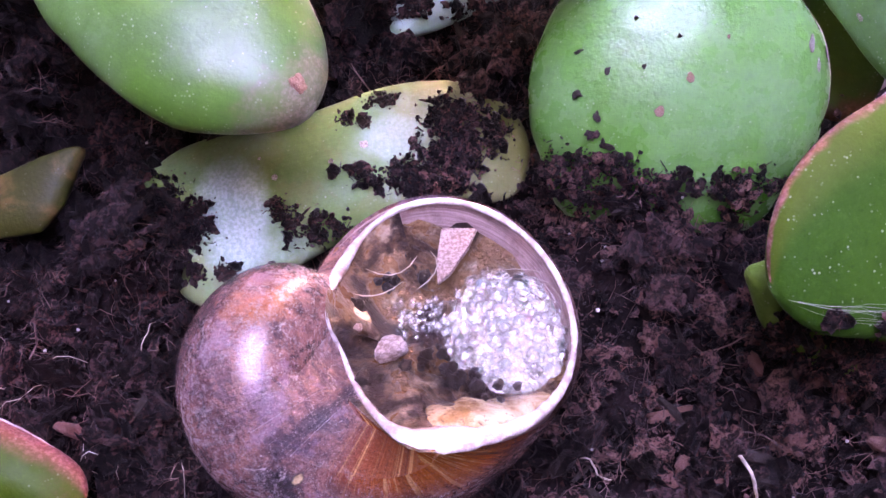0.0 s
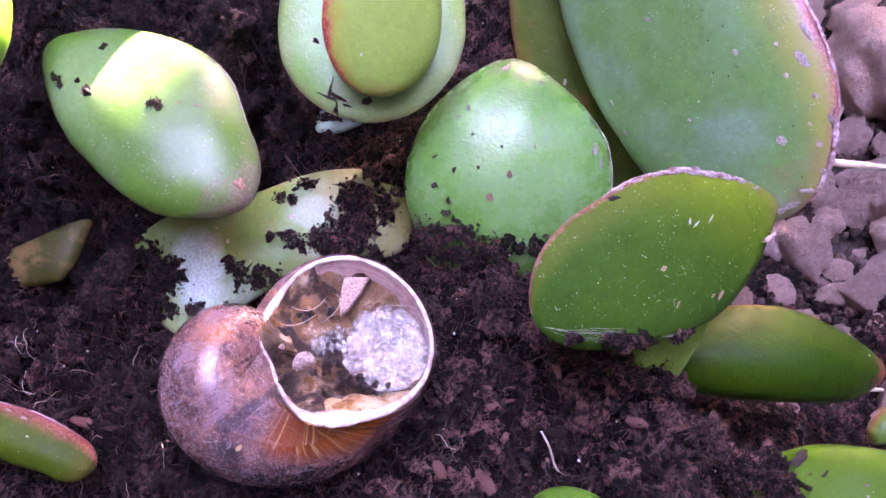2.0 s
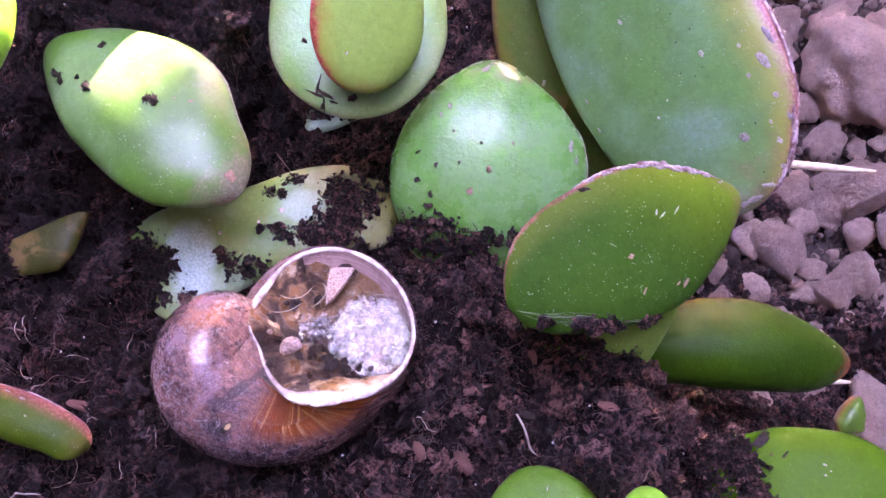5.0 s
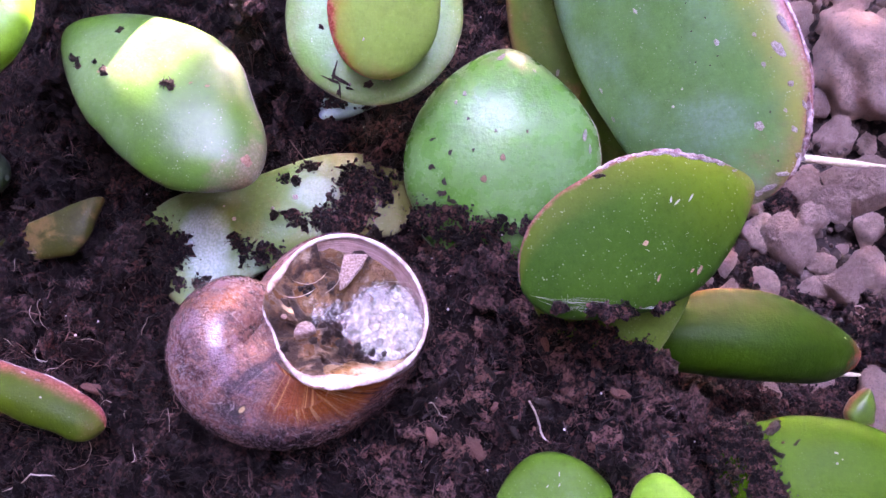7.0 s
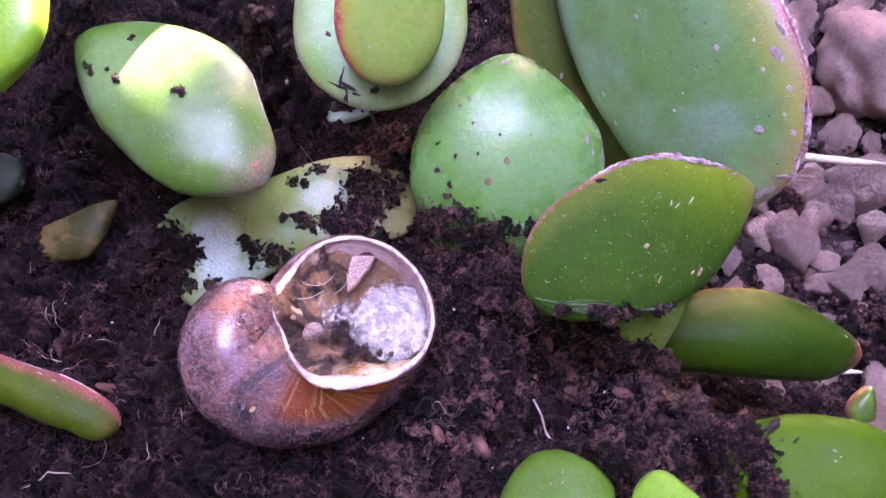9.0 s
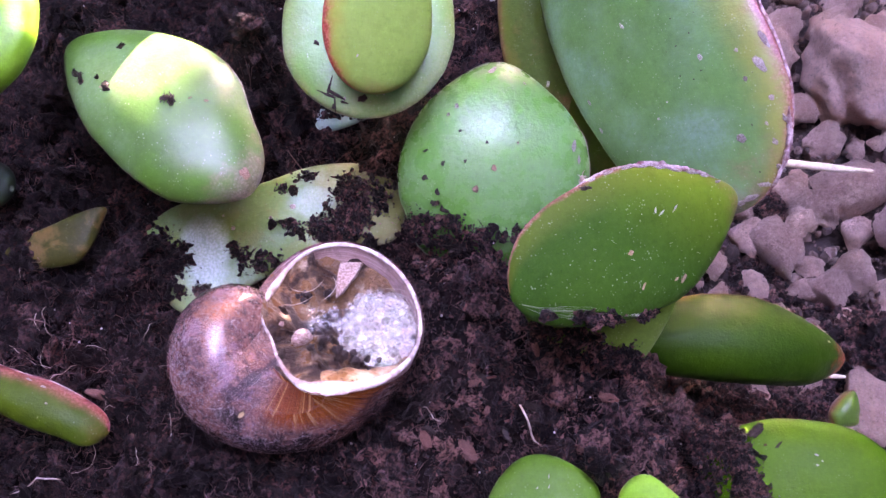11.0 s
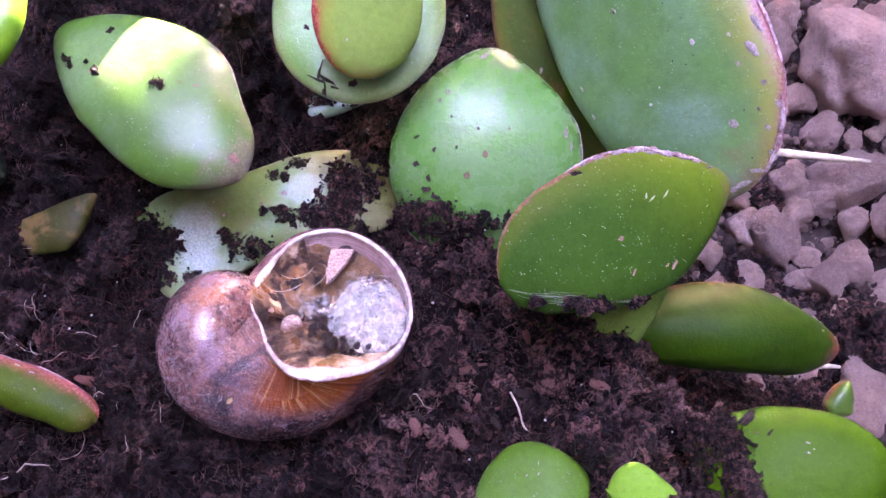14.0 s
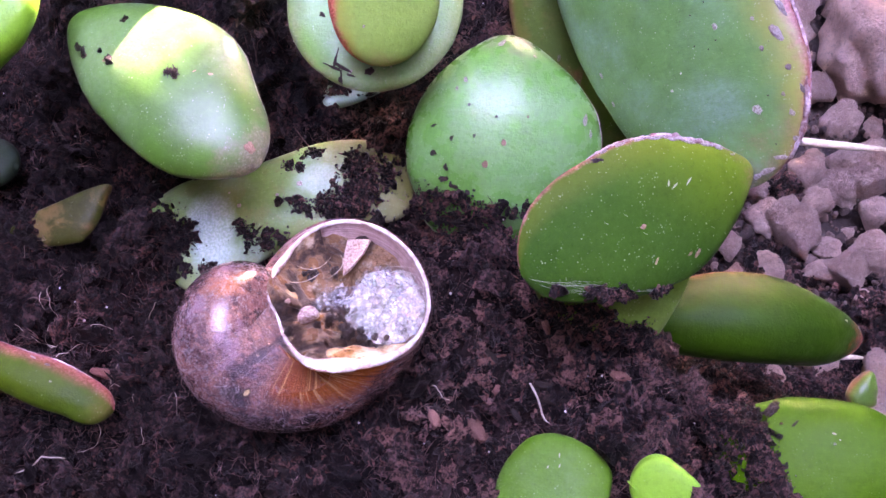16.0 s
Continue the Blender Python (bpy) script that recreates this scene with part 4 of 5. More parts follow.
def make_snail():
    thing = new("snail_shell")
    thing.matrix_world = SHELL_POSE
    tagged(thing, "brown garden snail shell lying mouth up on dark soil", "snail shell")
    verts, uvs, faces = sweep(-2 * math.pi * 2.4, 0, 220, 72, 1.0)
    whorl_verts, whorl_faces, whorl_uvs = verts, faces, uvs
    mesh_object("body_whorl", verts, faces, SHELL, thing, "glossy brown and orange coiled shell wall", uvs=uvs)
    verts, uvs, faces = sweep(-1.1, 0, 40, 72, 0.965)
    mesh_object("inner_wall", verts, faces, LINING, thing, "pinkish inner wall of the mouth", uvs=uvs)
    older = [f for f in whorl_faces if f[0] < 73 * 186]
    old_whorl = BVHTree.FromPolygons(whorl_verts, older)

    sky = SHELL_POSE.to_3x3().inverted() @ Vector((0, -0.3, 0.95)).normalized()

    def ride(p, up, gap):
        """Lift p clear of the older whorl."""
        up = sky
        hit, _, _, dist = old_whorl.ray_cast(p + up * 14 * MM, -up, 14 * MM)
        return hit + up * gap * MM if hit else p

    # lip: a bead of changing thickness along the mouth's edge, broad and folded back at the columella
    centre = mouth_centre(0)
    n, m = 120, 12
    path, wide = [], []
    for i in range(n):
        al = 2 * math.pi * i / n
        deg = math.degrees(al)
        inner = math.exp(-((deg - 135) / 42) ** 2)
        base = math.exp(-((deg - 238) / 18) ** 2)
        edge = shell_point(0, al)
        lift = (shell_point(0.05, al) - shell_point(-0.05, al)).normalized()
        path.append(centre + (edge - centre) * (0.995 - 0.31 * inner + 0.006 * noise.noise((deg * 0.11, 0, 0))))
        if 60 < deg < 225:
            path[-1] = ride(path[-1], lift, 0.25)
        wide.append((0.36 + 1.05 * base + 0.30 * math.exp(-((deg - 268) / 24) ** 2) - 0.16 * inner + 0.40 * math.exp(-((deg - 98) / 12) ** 2)) * (1 + 0.32 * noise.noise((deg * 0.13, 4, 0)) + 0.15 * noise.noise((deg * 0.5, 9, 0))))
        path[-1] -= (edge - centre).normalized() * (0.75 * wide[-1] + 0.25 * math.exp(-((deg - 300) / 30) ** 2)) * MM
    for _ in range(22):
        path = [(path[i - 1] + path[i] * 2 + path[(i + 1) % n]) / 4 for i in range(n)]
    verts, faces = [], []
    for i in range(n):
        along = (path[(i + 1) % n] - path[i - 1]).normalized()
        out = path[i] - centre
        out = (out - along * out.dot(along)).normalized()
        up = along.cross(out)
        for j in range(m):
            t = 2 * math.pi * j / m
            verts.append(path[i] + (out * math.cos(t) * wide[i] + up * math.sin(t) * min(wide[i], 0.55)) * MM)
    faces = [(i * m + j, i * m + (j + 1) % m, ((i + 1) % n) * m + (j + 1) % m, ((i + 1) % n) * m + j) for i in range(n) for j in range(m)]
    mesh_object("lip", verts, faces, LIP, thing, "white to pinkish reflected lip of the mouth")
    # callus: a smooth pale skirt from the inner lip down to the older whorl
    from_whorl = BVHTree.FromPolygons(whorl_verts, whorl_faces)
    verts, faces, skin_uvs, steps, cols = [], [], [], 44, 8
    for i in range(steps + 1):
        deg = 70 + (240 - 70) * i / steps
        k = deg / 360 * n
        p = path[int(k) % n].lerp(path[(int(k) + 1) % n], k - int(k))
        al = math.radians(deg)
        along = (shell_point(0.05, al) - shell_point(-0.05, al)).normalized()
        out = (p - centre).normalized()
        fade = math.sin(math.pi * i / steps) ** 0.6
        reach = (6.0 + 5.0 * math.exp(-((deg - 150) / 38) ** 2)) * (0.15 + 0.85 * fade)
        flat = (out - sky * out.dot(sky)).normalized()
        hits = [from_whorl.ray_cast(p + (flat * (reach + k) + sky * 20) * MM, -sky, 40 * MM) for k in (0.0, 1.0)]
        if hits[0][0] is None or hits[1][0] is None:
            end, normal, face, _ = from_whorl.find_nearest(p + flat * 2 * MM)
            knee = p.lerp(end, 0.5)
        else:
            end, face = hits[0][0], hits[0][2]
            slope = end - hits[1][0]
            knee = end + slope.normalized() * (p - end).length * 0.5
        for j in range(cols + 1):
            q = j / cols
            verts.append(p * (1 - q) ** 2 + knee * 2 * q * (1 - q) + end * q * q)
            skin_uvs.append(whorl_uvs[whorl_faces[face][0]])
    for i in range(steps):
        for j in range(cols):
            a = i * (cols + 1) + j
            faces.append((a, a + 1, a + cols + 2, a + cols + 1))
    # inner side of the older whorl, coated with lining, from the lip into the mouth
    iv, jf = [], []
    for i in range(steps + 1):
        deg = 62 + (236 - 62) * i / steps
        k = deg / 360 * n
        p = path[int(k) % n].lerp(path[(int(k) + 1) % n], k - int(k))
        al = math.radians(deg)
        up = (shell_point(0.05, al) - shell_point(-0.05, al)).normalized()
        deep = mouth_centre(-0.2)
        for j in range(cols + 1):
            q = j / cols
            iv.append(ride(p.lerp(deep, 0.62 * q) - up * 2.2 * q * MM, up, 0.22 - 0.1 * q))
    for i in range(steps):
        for j in range(cols):
            a = i * (cols + 1) + j
            jf.append((a, a + 1, a + cols + 2, a + cols + 1))
    mesh_object("parietal_wall", iv, jf, REMAINS, thing, "brown stained inner side of the mouth")
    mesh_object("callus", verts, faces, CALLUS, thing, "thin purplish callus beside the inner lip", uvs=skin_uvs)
    # sheets of dried tissue that line the mouth inside the lip
    for first, last, inner, outer, sink, lean in ((204, 296, 0.30, 0.02, 1.2, 1.6), (100, 158, 0.42, 0.14, 1.6, 1.0), (48, 76, 0.36, 0.12, 3.6, 0.6)):
        tv, tf, rows = [], [], 30
        for i in range(rows + 1):
            deg = first + (last - first) * i / rows
            k = deg / 360 * n
            p = path[int(k) % n].lerp(path[(int(k) + 1) % n], k - int(k))
            taper = math.sin(math.pi * min(1.0, max(0.0, (i + 0.6) / (rows + 1.2)))) ** 0.5
            for j in range(11):
                q = j / 10
                reach = outer + (inner - outer) * q * taper * (1 + 0.3 * noise.noise((deg * 0.06, q, first)))
                at = p.lerp(centre, reach)
                w = at / MM
                tv.append(at - sky * (sink + lean * q * q + 0.5 * fbm(w.x, w.y, w.z, 0.5, 3) + (1.2 if j == 10 else 0.0)) * MM)
        tf = [(i * 11 + j, i * 11 + j + 1, i * 11 + j + 12, i * 11 + j + 11) for i in range(rows) for j in range(10)]
        mesh_object("dried_tissue", tv, tf, TISSUE, thing, "tan dried tissue with dark specks")
    # dried remains that close the tube behind the mouth
    phi = -0.2
    c = mouth_centre(phi)
    rings, spokes = 26, 72
    verts, faces = [], []
    for i in range(rings + 1):
        rho = i / rings
        for j in range(spokes):
            al = 2 * math.pi * j / spokes
            p = c + (shell_point(phi, al, 0.965) - c) * rho
            q = p / MM
            lump = 0.9 * fbm(q.x, q.y, q.z, 0.34, 5) + 1.1 * rho ** 6 - 0.6
            along = (shell_point(0.05, al) - shell_point(-0.05, al)).normalized()
            verts.append(p + along * lump * MM * 2.0)
    for i in range(rings):
        for j in range(spokes):
            faces.append((i * spokes + j, i * spokes + (j + 1) % spokes, (i + 1) * spokes + (j + 1) % spokes, (i + 1) * spokes + j))
    mesh_object("dried_body", verts, faces, REMAINS, thing, "tan and dark brown dried remains inside the mouth")
    return thing


def lining_material():
    n = Nodes("shell lining")
    uv = n.coords("UV")
    lines = n.noise(n.scaled(uv, (2.0, 120, 1)), 4, 4, 0.7)
    patch = n.noise(n.coords(), 260, 5, 0.7)
    c = n.mix(n.ramp(lines, 0.35, 0.65), (0.34, 0.19, 0.17), (0.62, 0.42, 0.38))
    c = n.mix(n.ramp(patch, 0.50, 0.70, 0.0, 0.7), c, (0.16, 0.08, 0.05))
    n.bump(lines, 0.0003, 0.6)
    return n.done(c, 0.35)


LINING = lining_material()
LIP = plain_material("shell lip", (0.46, 0.33, 0.29), (0.86, 0.78, 0.72), 0.22, 520, 0.0003, Coat_Weight=0.5, Coat_Roughness=0.1)


def remains_material():
    n = Nodes("dried remains")
    ob = n.coords()
    a, b = n.noise(ob, 170, 5, 0.6, 0.5), n.noise(ob, 900, 5, 0.7)
    c = n.mix(n.ramp(a, 0.40, 0.60), (0.036, 0.017, 0.013), (0.30, 0.165, 0.085))
    c = n.mix(n.ramp(b, 0.55, 0.75, 0.0, 0.7), c, (0.05, 0.03, 0.022))
    c = n.mix(n.ramp(n.noise(ob, 330, 4), 0.58, 0.72, 0.0, 0.7), c, (0.55, 0.42, 0.30))
    n.bump(n.math("ADD", a, n.math("MULTIPLY", b, 1.6)), 0.0010, 1.0)
    return n.done(c, n.ramp(a, 0.3, 0.7, 0.4, 0.2))


REMAINS = remains_material()


def tissue_material():
    n = Nodes("tan dried tissue")
    ob = n.coords()
    c = n.mix(n.ramp(n.noise(ob, 230, 5, 0.65, 0.6), 0.38, 0.62), (0.22, 0.105, 0.030), (0.62, 0.44, 0.27))
    c = n.mix(n.ramp(n.noise(ob, 520, 4, 0.7), 0.54, 0.66, 0.0, 0.7), c, (0.20, 0.090, 0.035))
    c = n.mix(n.ramp(n.noise(ob, 1300, 3, 0.7), 0.60, 0.68, 0.0, 0.85), c, (0.035, 0.02, 0.016))
    n.bump(n.noise(ob, 700, 5, 0.65), 0.0004, 0.8)
    return n.done(c, 0.25, Specular_IOR_Level=0.6)


TISSUE = tissue_material()
snail_shell = make_snail()

# ---- small things in the mouth ----
FIBRE = plain_material("pale root fibre", (0.42, 0.32, 0.25), (0.62, 0.52, 0.44), 0.6)
ROOT = plain_material("brown root fibre", (0.06, 0.030, 0.026), (0.30, 0.17, 0.14), 0.7, 250)
CLEAR = Nodes("foam film").done((0.96, 0.96, 0.94), 0.03, Transmission_Weight=0.93, IOR=1.22, Coat_Weight=1.0, Coat_Roughness=0.05, Coat_IOR=1.85)
FROTH = plain_material("grey froth", (0.11, 0.105, 0.080), (0.72, 0.70, 0.63), 0.3, 640, 0.0004, Subsurface_Weight=0.3, Subsurface_Scale=0.001)
PALE_GRIT = plain_material("pinkish grit", (0.34, 0.20, 0.16), (0.72, 0.54, 0.47), 0.8, 3, 0.0005)
DARK_BIT = plain_material("dark wet peat", (0.014, 0.009, 0.008), (0.070, 0.042, 0.033), 0.4)


def put(name, me, material, at, radius, rng, parent=None, scale=(1, 1, 1), turn=None):
    """An object on a shared mesh; at in millimetres."""
    if not me.materials:
        me.materials.append(material)
    ob = new(name, me)
    ob.parent = parent
    rot = Euler(turn) if turn else Euler((rng.uniform(0, 6.28), rng.uniform(0, 6.28), rng.uniform(0, 6.28)))
    ob.matrix_world = Matrix.LocRotScale(Vector(at) * MM, rot, Vector(scale) * radius * MM)
    return ob


def make_foam():
    rng = random.Random(5)
    thing = new("foam_cluster")
    thing.location = Vector((6.0, 33.6, 2.2)) * MM
    tagged(thing, "glistening clear foam bubbles filling the snail shell mouth", "foam")
    bm = bmesh.new()
    bmesh.ops.create_icosphere(bm, subdivisions=3, radius=1.0)
    me = bpy.data.meshes.new("bubble")
    bm.to_mesh(me)
    bm.free()
    me.polygons.foreach_set("use_smooth", [True] * len(me.polygons))
    right, up, out = Vector((1, 0.0, -0.07)), Vector((-0.02, 0.94, -0.33)), Vector((0.07, 0.335, 0.94))

    def edge(a):
        """Reach of the foam in direction a: wide towards the lip, drawn in towards the pebble."""
        return 6.3 + 1.3 * math.cos(a - 1.35) ** 2 - 0.7 * max(0.0, math.cos(a - 3.9)) + 0.7 * noise.noise((math.cos(a) * 1.6, math.sin(a) * 1.6, 1))

    # milky froth that the clear bubbles sit on
    n, m = 14, 40
    verts, faces = [], []
    for i in range(n + 1):
        q = i / n
        for j in range(m):
            a = 2 * math.pi * j / m
            x, y = edge(a) * q * math.cos(a), edge(a) * q * math.sin(a)
            h = 1.0 * (1 - q * q) - 1.2 * q ** 4 + 0.35 * noise.noise((x, y, 2))
            verts.append((right * x + up * y + out * h) * MM)
    faces = [(i * m + j, i * m + (j + 1) % m, (i + 1) * m + (j + 1) % m, (i + 1) * m + j) for i in range(n) for j in range(m)]
    mesh_object("froth", verts, faces, FROTH, thing, "milky grey froth")
    placed = []
    tries = 0
    while len(placed) < 225 and tries < 14000:
        tries += 1
        a, q = rng.uniform(0, 6.283), math.sqrt(rng.random())
        x, y = edge(a) * q * math.cos(a), edge(a) * q * math.sin(a)
        r = rng.choice((0.30, 0.38, 0.46, 0.56, 0.68, 0.85, 1.1))
        h = 1.9 * (1 - q * q) - 0.6 * q ** 4 + rng.uniform(-0.15, 0.25)
        if rng.random() < 0.10:
            x, y, r = rng.uniform(-10.6, -5.8), rng.uniform(-1.2, 3.2), rng.choice((0.3, 0.4, 0.5, 0.6))
            h = rng.uniform(-0.4, 0.3) - 0.1
        if any((x - b) ** 2 + (y - c) ** 2 + (h - d) ** 2 < (0.84 * (r + e)) ** 2 for b, c, d, e in placed):
            continue
        placed.append((x, y, h, r))
    for x, y, h, r in placed:
        ob = put("bubble", me, CLEAR, (0, 0, 0), r, rng, thing)
        ob.matrix_basis = Matrix.LocRotScale((right * x + up * y + out * h) * MM, Euler((0, 0, rng.uniform(0, 6.28))), Vector((r, r * rng.uniform(0.85, 1.1), r * 0.85)) * MM)
    # web strands drawn over the foam
    for k in range(9):
        a = rng.uniform(-0.4, 1.5)
        pts = []
        for i in range(6):
            b = a + 0.16 * i + rng.uniform(-0.05, 0.05)
            rho = edge(b) * (0.93 - 0.07 * (k % 4)) + rng.uniform(-0.15, 0.15)
            pts.append(tuple(right * rho * math.cos(b) + up * rho * math.sin(b) + out * (1.0 + 0.3 * math.sin(i + k))))
        v, f = tube_mesh("strand", pts, 0.045, 5)
        mesh_object("strand", v, f, FIBRE, thing, "fine pale web strand")
    return thing


foam_cluster = make_foam()


def make_mouth_bits():
    rng = random.Random(8)
    tagged(put("pebble", lump_mesh("pebble", 3, 0.4, 4, 3), PALE_GRIT, (-4.5, 29.6, 7.0), 1.35, rng, scale=(1.15, 0.95, 0.8), turn=(0, 0, 0.3)),
           "small pinkish pebble inside the snail shell mouth", "pebble")
    # a broken three-cornered flake, standing on its point
    bm = bmesh.new()
    pts = [(0.0, 0.0), (-0.1, 2.8), (0.5, 6.9), (4.3, 6.7), (3.3, 4.3), (1.3, 1.1)]
    low = [bm.verts.new((x, y, -0.25)) for x, y in pts]
    top = [bm.verts.new((x * 0.96 + 0.1, y, 0.3 + 0.12 * (i % 3))) for i, (x, y) in enumerate(pts)]
    bm.faces.new(top)
    bm.faces.new(low[::-1])
    for i in range(len(pts)):
        j = (i + 1) % len(pts)
        bm.faces.new((low[i], low[j], top[j], top[i]))
    bmesh.ops.bevel(bm, geom=bm.edges[:], offset=0.12, segments=2, affect="EDGES")
    me = bpy.data.meshes.new("flake")
    bm.to_mesh(me)
    bm.free()
    me.materials.append(PALE_GRIT)
    ob = new("stone_flake", me)
    ob.matrix_world = Matrix.LocRotScale(Vector((-0.5, 37.4, 3.4)) * MM, Euler((radians(-8), radians(-6), radians(2))), Vector((0.95, 0.92, 1)) * MM)
    tagged(ob, "pinkish three-cornered stone flake wedged in the shell mouth", "stone flake")
    tagged(put("pebble", lump_mesh("pebble", 13, 0.4, 4, 2), PALE_GRIT, (-7.5, 31.4, 7.6), 0.42, rng), "tiny pinkish pebble inside the snail shell mouth", "pebble")
    wet = [lump_mesh("bit", 20 + i, 0.9, 1) for i in range(6)]
    for x, y, z in [(0.4, 29.4, 6.2), (1.2, 28.0, 6.8), (2.9, 27.0, 6.7), (4.7, 25.7, 7.0), (-5.1, 38.4, 2.4), (-2.4, 39.6, 1.8), (-3.4, 40.8, 1.0), (-3.0, 28.6, 6.8), (-6.6, 26.6, 8.0), (-7.6, 34.6, 5.0)]:
        for _ in range(4):
            at = (x + rng.gauss(0, 0.7), y + rng.gauss(0, 0.7), z + rng.uniform(-0.2, 0.4))
            tagged(put("peat_crumb", rng.choice(wet), DARK_BIT, at, rng.uniform(0.3, 0.75), rng), "wet dark peat crumb inside the snail shell", "soil crumb", "crumbs in the shell")
    for a, b, c in (((-7.5, 39.5, 2.6), (-4.0, 36.5, 5.0), (-2.5, 40.8, 2.8)), ((-8.4, 36.0, 4.6), (-6.0, 35.0, 4.8), (-3.8, 37.5, 4.0)), ((-1.2, 41.5, 2.5), (0.6, 38.8, 4.0), (-2.4, 36.4, 4.6))):
        pts = [tuple(Vector(a) * (1 - t) ** 2 + Vector(b) * 2 * t * (1 - t) + Vector(c) * t * t) for t in (0, 0.2, 0.4, 0.6, 0.8, 1.0)]
        v, f = tube_mesh("hair", pts, 0.06, 5)
        tagged(mesh_object("root_fibre", v, f, FIBRE), "pale hair-thin fibre inside the snail shell mouth", "root fibre", "root fibres")


make_mouth_bits()

# ---- loose soil ----


def joined(name, meshes, places, material, label, category, smooth=True):
    """Many small copies in one mesh: places are (mesh index, matrix)."""
    vs, fs, base = [], [], 0
    data = []
    for me in meshes:
        v = np.empty(len(me.vertices) * 3)
        me.vertices.foreach_get("co", v)
        data.append((v.reshape(-1, 3), np.array([p.vertices[:] for p in me.polygons])))
    for i, m in places:
        v, f = data[i]
        mat = np.array(m)
        vs.append(v @ mat[:3, :3].T + mat[:3, 3])
        fs.append(f + base)
        base += len(v)
    verts, faces = np.concatenate(vs), np.concatenate(fs)
    me = bpy.data.meshes.new(name)
    me.vertices.add(len(verts))
    me.vertices.foreach_set("co", verts.ravel())
    me.loops.add(faces.size)
    me.loops.foreach_set("vertex_index", faces.ravel())
    me.polygons.add(len(faces))
    me.polygons.foreach_set("loop_start", np.arange(len(faces)) * 3)
    me.polygons.foreach_set("loop_total", np.full(len(faces), 3))
    me.update(calc_edges=True)
    me.polygons.foreach_set("use_smooth", [smooth] * len(faces))
    me.materials.append(material)
    return tagged(new(name, me), label, category, kind="stuff")


def make_crumbs():
    rng = random.Random(11)
    kinds = [lump_mesh("crumb", i, 1.3, 2, 2 if i < 4 else 1) for i in range(8)]
    kinds += [lump_mesh("splinter", 30 + i, 0.4, 1, 1, (0.15, 1.0, 0.12)) for i in range(4)]
    places = []

    def drop(x, y, r, lift=0.3):
        i = rng.randrange(12)
        if i < 8:
            i = i % 4 + (0 if r > 0.42 else 4)
        if i > 7:
            r *= 1.7
        z = soil_height(x, y) + r * lift
        rot = Euler((rng.uniform(-0.6, 0.6), rng.uniform(-0.6, 0.6), rng.uniform(0, 6.28))) if i > 7 else Euler([rng.uniform(0, 6.28) for _ in range(3)])
        k = Vector((rng.uniform(0.7, 1.2), rng.uniform(0.7, 1.2), rng.uniform(0.6, 1.0))) * r * MM
        places.append((i, Matrix.LocRotScale(Vector((x, y, z)) * MM, rot, k)))

    for _ in range(52000):
        x, y = rng.uniform(-75, 72), rng.uniform(-8, 118)
        drop(x, y, min(1.3, 0.13 + rng.expovariate(7.0)), rng.uniform(0.1, 1.3))
    clods = [lump_mesh("clod", 80 + i, 1.5, 0, 3) for i in range(5)]
    kinds += clods
    for _ in range(1500):
        x, y, r = rng.uniform(-72, 60), rng.uniform(-6, 108), rng.uniform(0.7, 2.0)
        k = Vector((rng.uniform(0.7, 1.3), rng.uniform(0.7, 1.3), rng.uniform(0.5, 0.9))) * r * MM
        places.append((12 + rng.randrange(5), Matrix.LocRotScale(Vector((x, y, soil_height(x, y) + 0.2 * r)) * MM, Euler([rng.uniform(0, 6.28) for _ in range(3)]), k)))
        for _ in range(int(6 * r)):
            a, q = rng.uniform(0, 6.28), rng.uniform(0.3, 1.0) * r
            drop(x + q * math.cos(a), y + q * math.sin(a), min(0.6, 0.12 + rng.expovariate(8.0)), 0.6 + 1.6 * r)
    for hx, hy, rad, h in HEAPS:
        for _ in range(260):
            drop(rng.gauss(hx, rad * 0.7), rng.gauss(hy, rad * 0.7), min(1.3, 0.2 + rng.expovariate(4.5)), 0.6)
    for p, r in heaped:
        i = rng.randrange(12)
        if i < 8:
            i = i % 4 + (0 if r > 0.3 else 4)
        k = Vector((rng.uniform(0.7, 1.2), rng.uniform(0.7, 1.2), rng.uniform(0.6, 1.0))) * r * (1.8 if i > 7 else 1.0) * MM
        places.append((i, Matrix.LocRotScale(p, Euler([rng.uniform(0, 6.28) for _ in range(3)]), k)))
    # peat fallen among the gravel; heaps by the tongue leaf also stand for shade
    for cx, cy, wide, tall, count in ((101, 50, 8, 12, 900), (72, 33, 10, 12, 1500), (62, 36, 8, 16, 900), (88, 32, 9, 9, 1400), (66, 45, 6, 4, 450), (88, 83, 4, 6, 260), (84, 64, 9, 2, 220), (78, 100, 10, 2, 200)):
        for _ in range(count):
            x, y, r = rng.gauss(cx, wide * 0.55), rng.gauss(cy, wide * 0.55), min(1.4, 0.25 + rng.expovariate(3.5))
            z = GRAVEL_Z + 1.0 + tall * math.exp(-((x - cx) ** 2 + (y - cy) ** 2) / (wide * wide * 0.5)) * rng.uniform(0.6, 1.0)
            k = Vector((rng.uniform(0.7, 1.2), rng.uniform(0.7, 1.2), rng.uniform(0.6, 1.0))) * r * MM
            places.append((rng.randrange(4), Matrix.LocRotScale(Vector((x, y, z)) * MM, Euler([rng.uniform(0, 6.28) for _ in range(3)]), k)))
    hairs, hair_faces = [], []
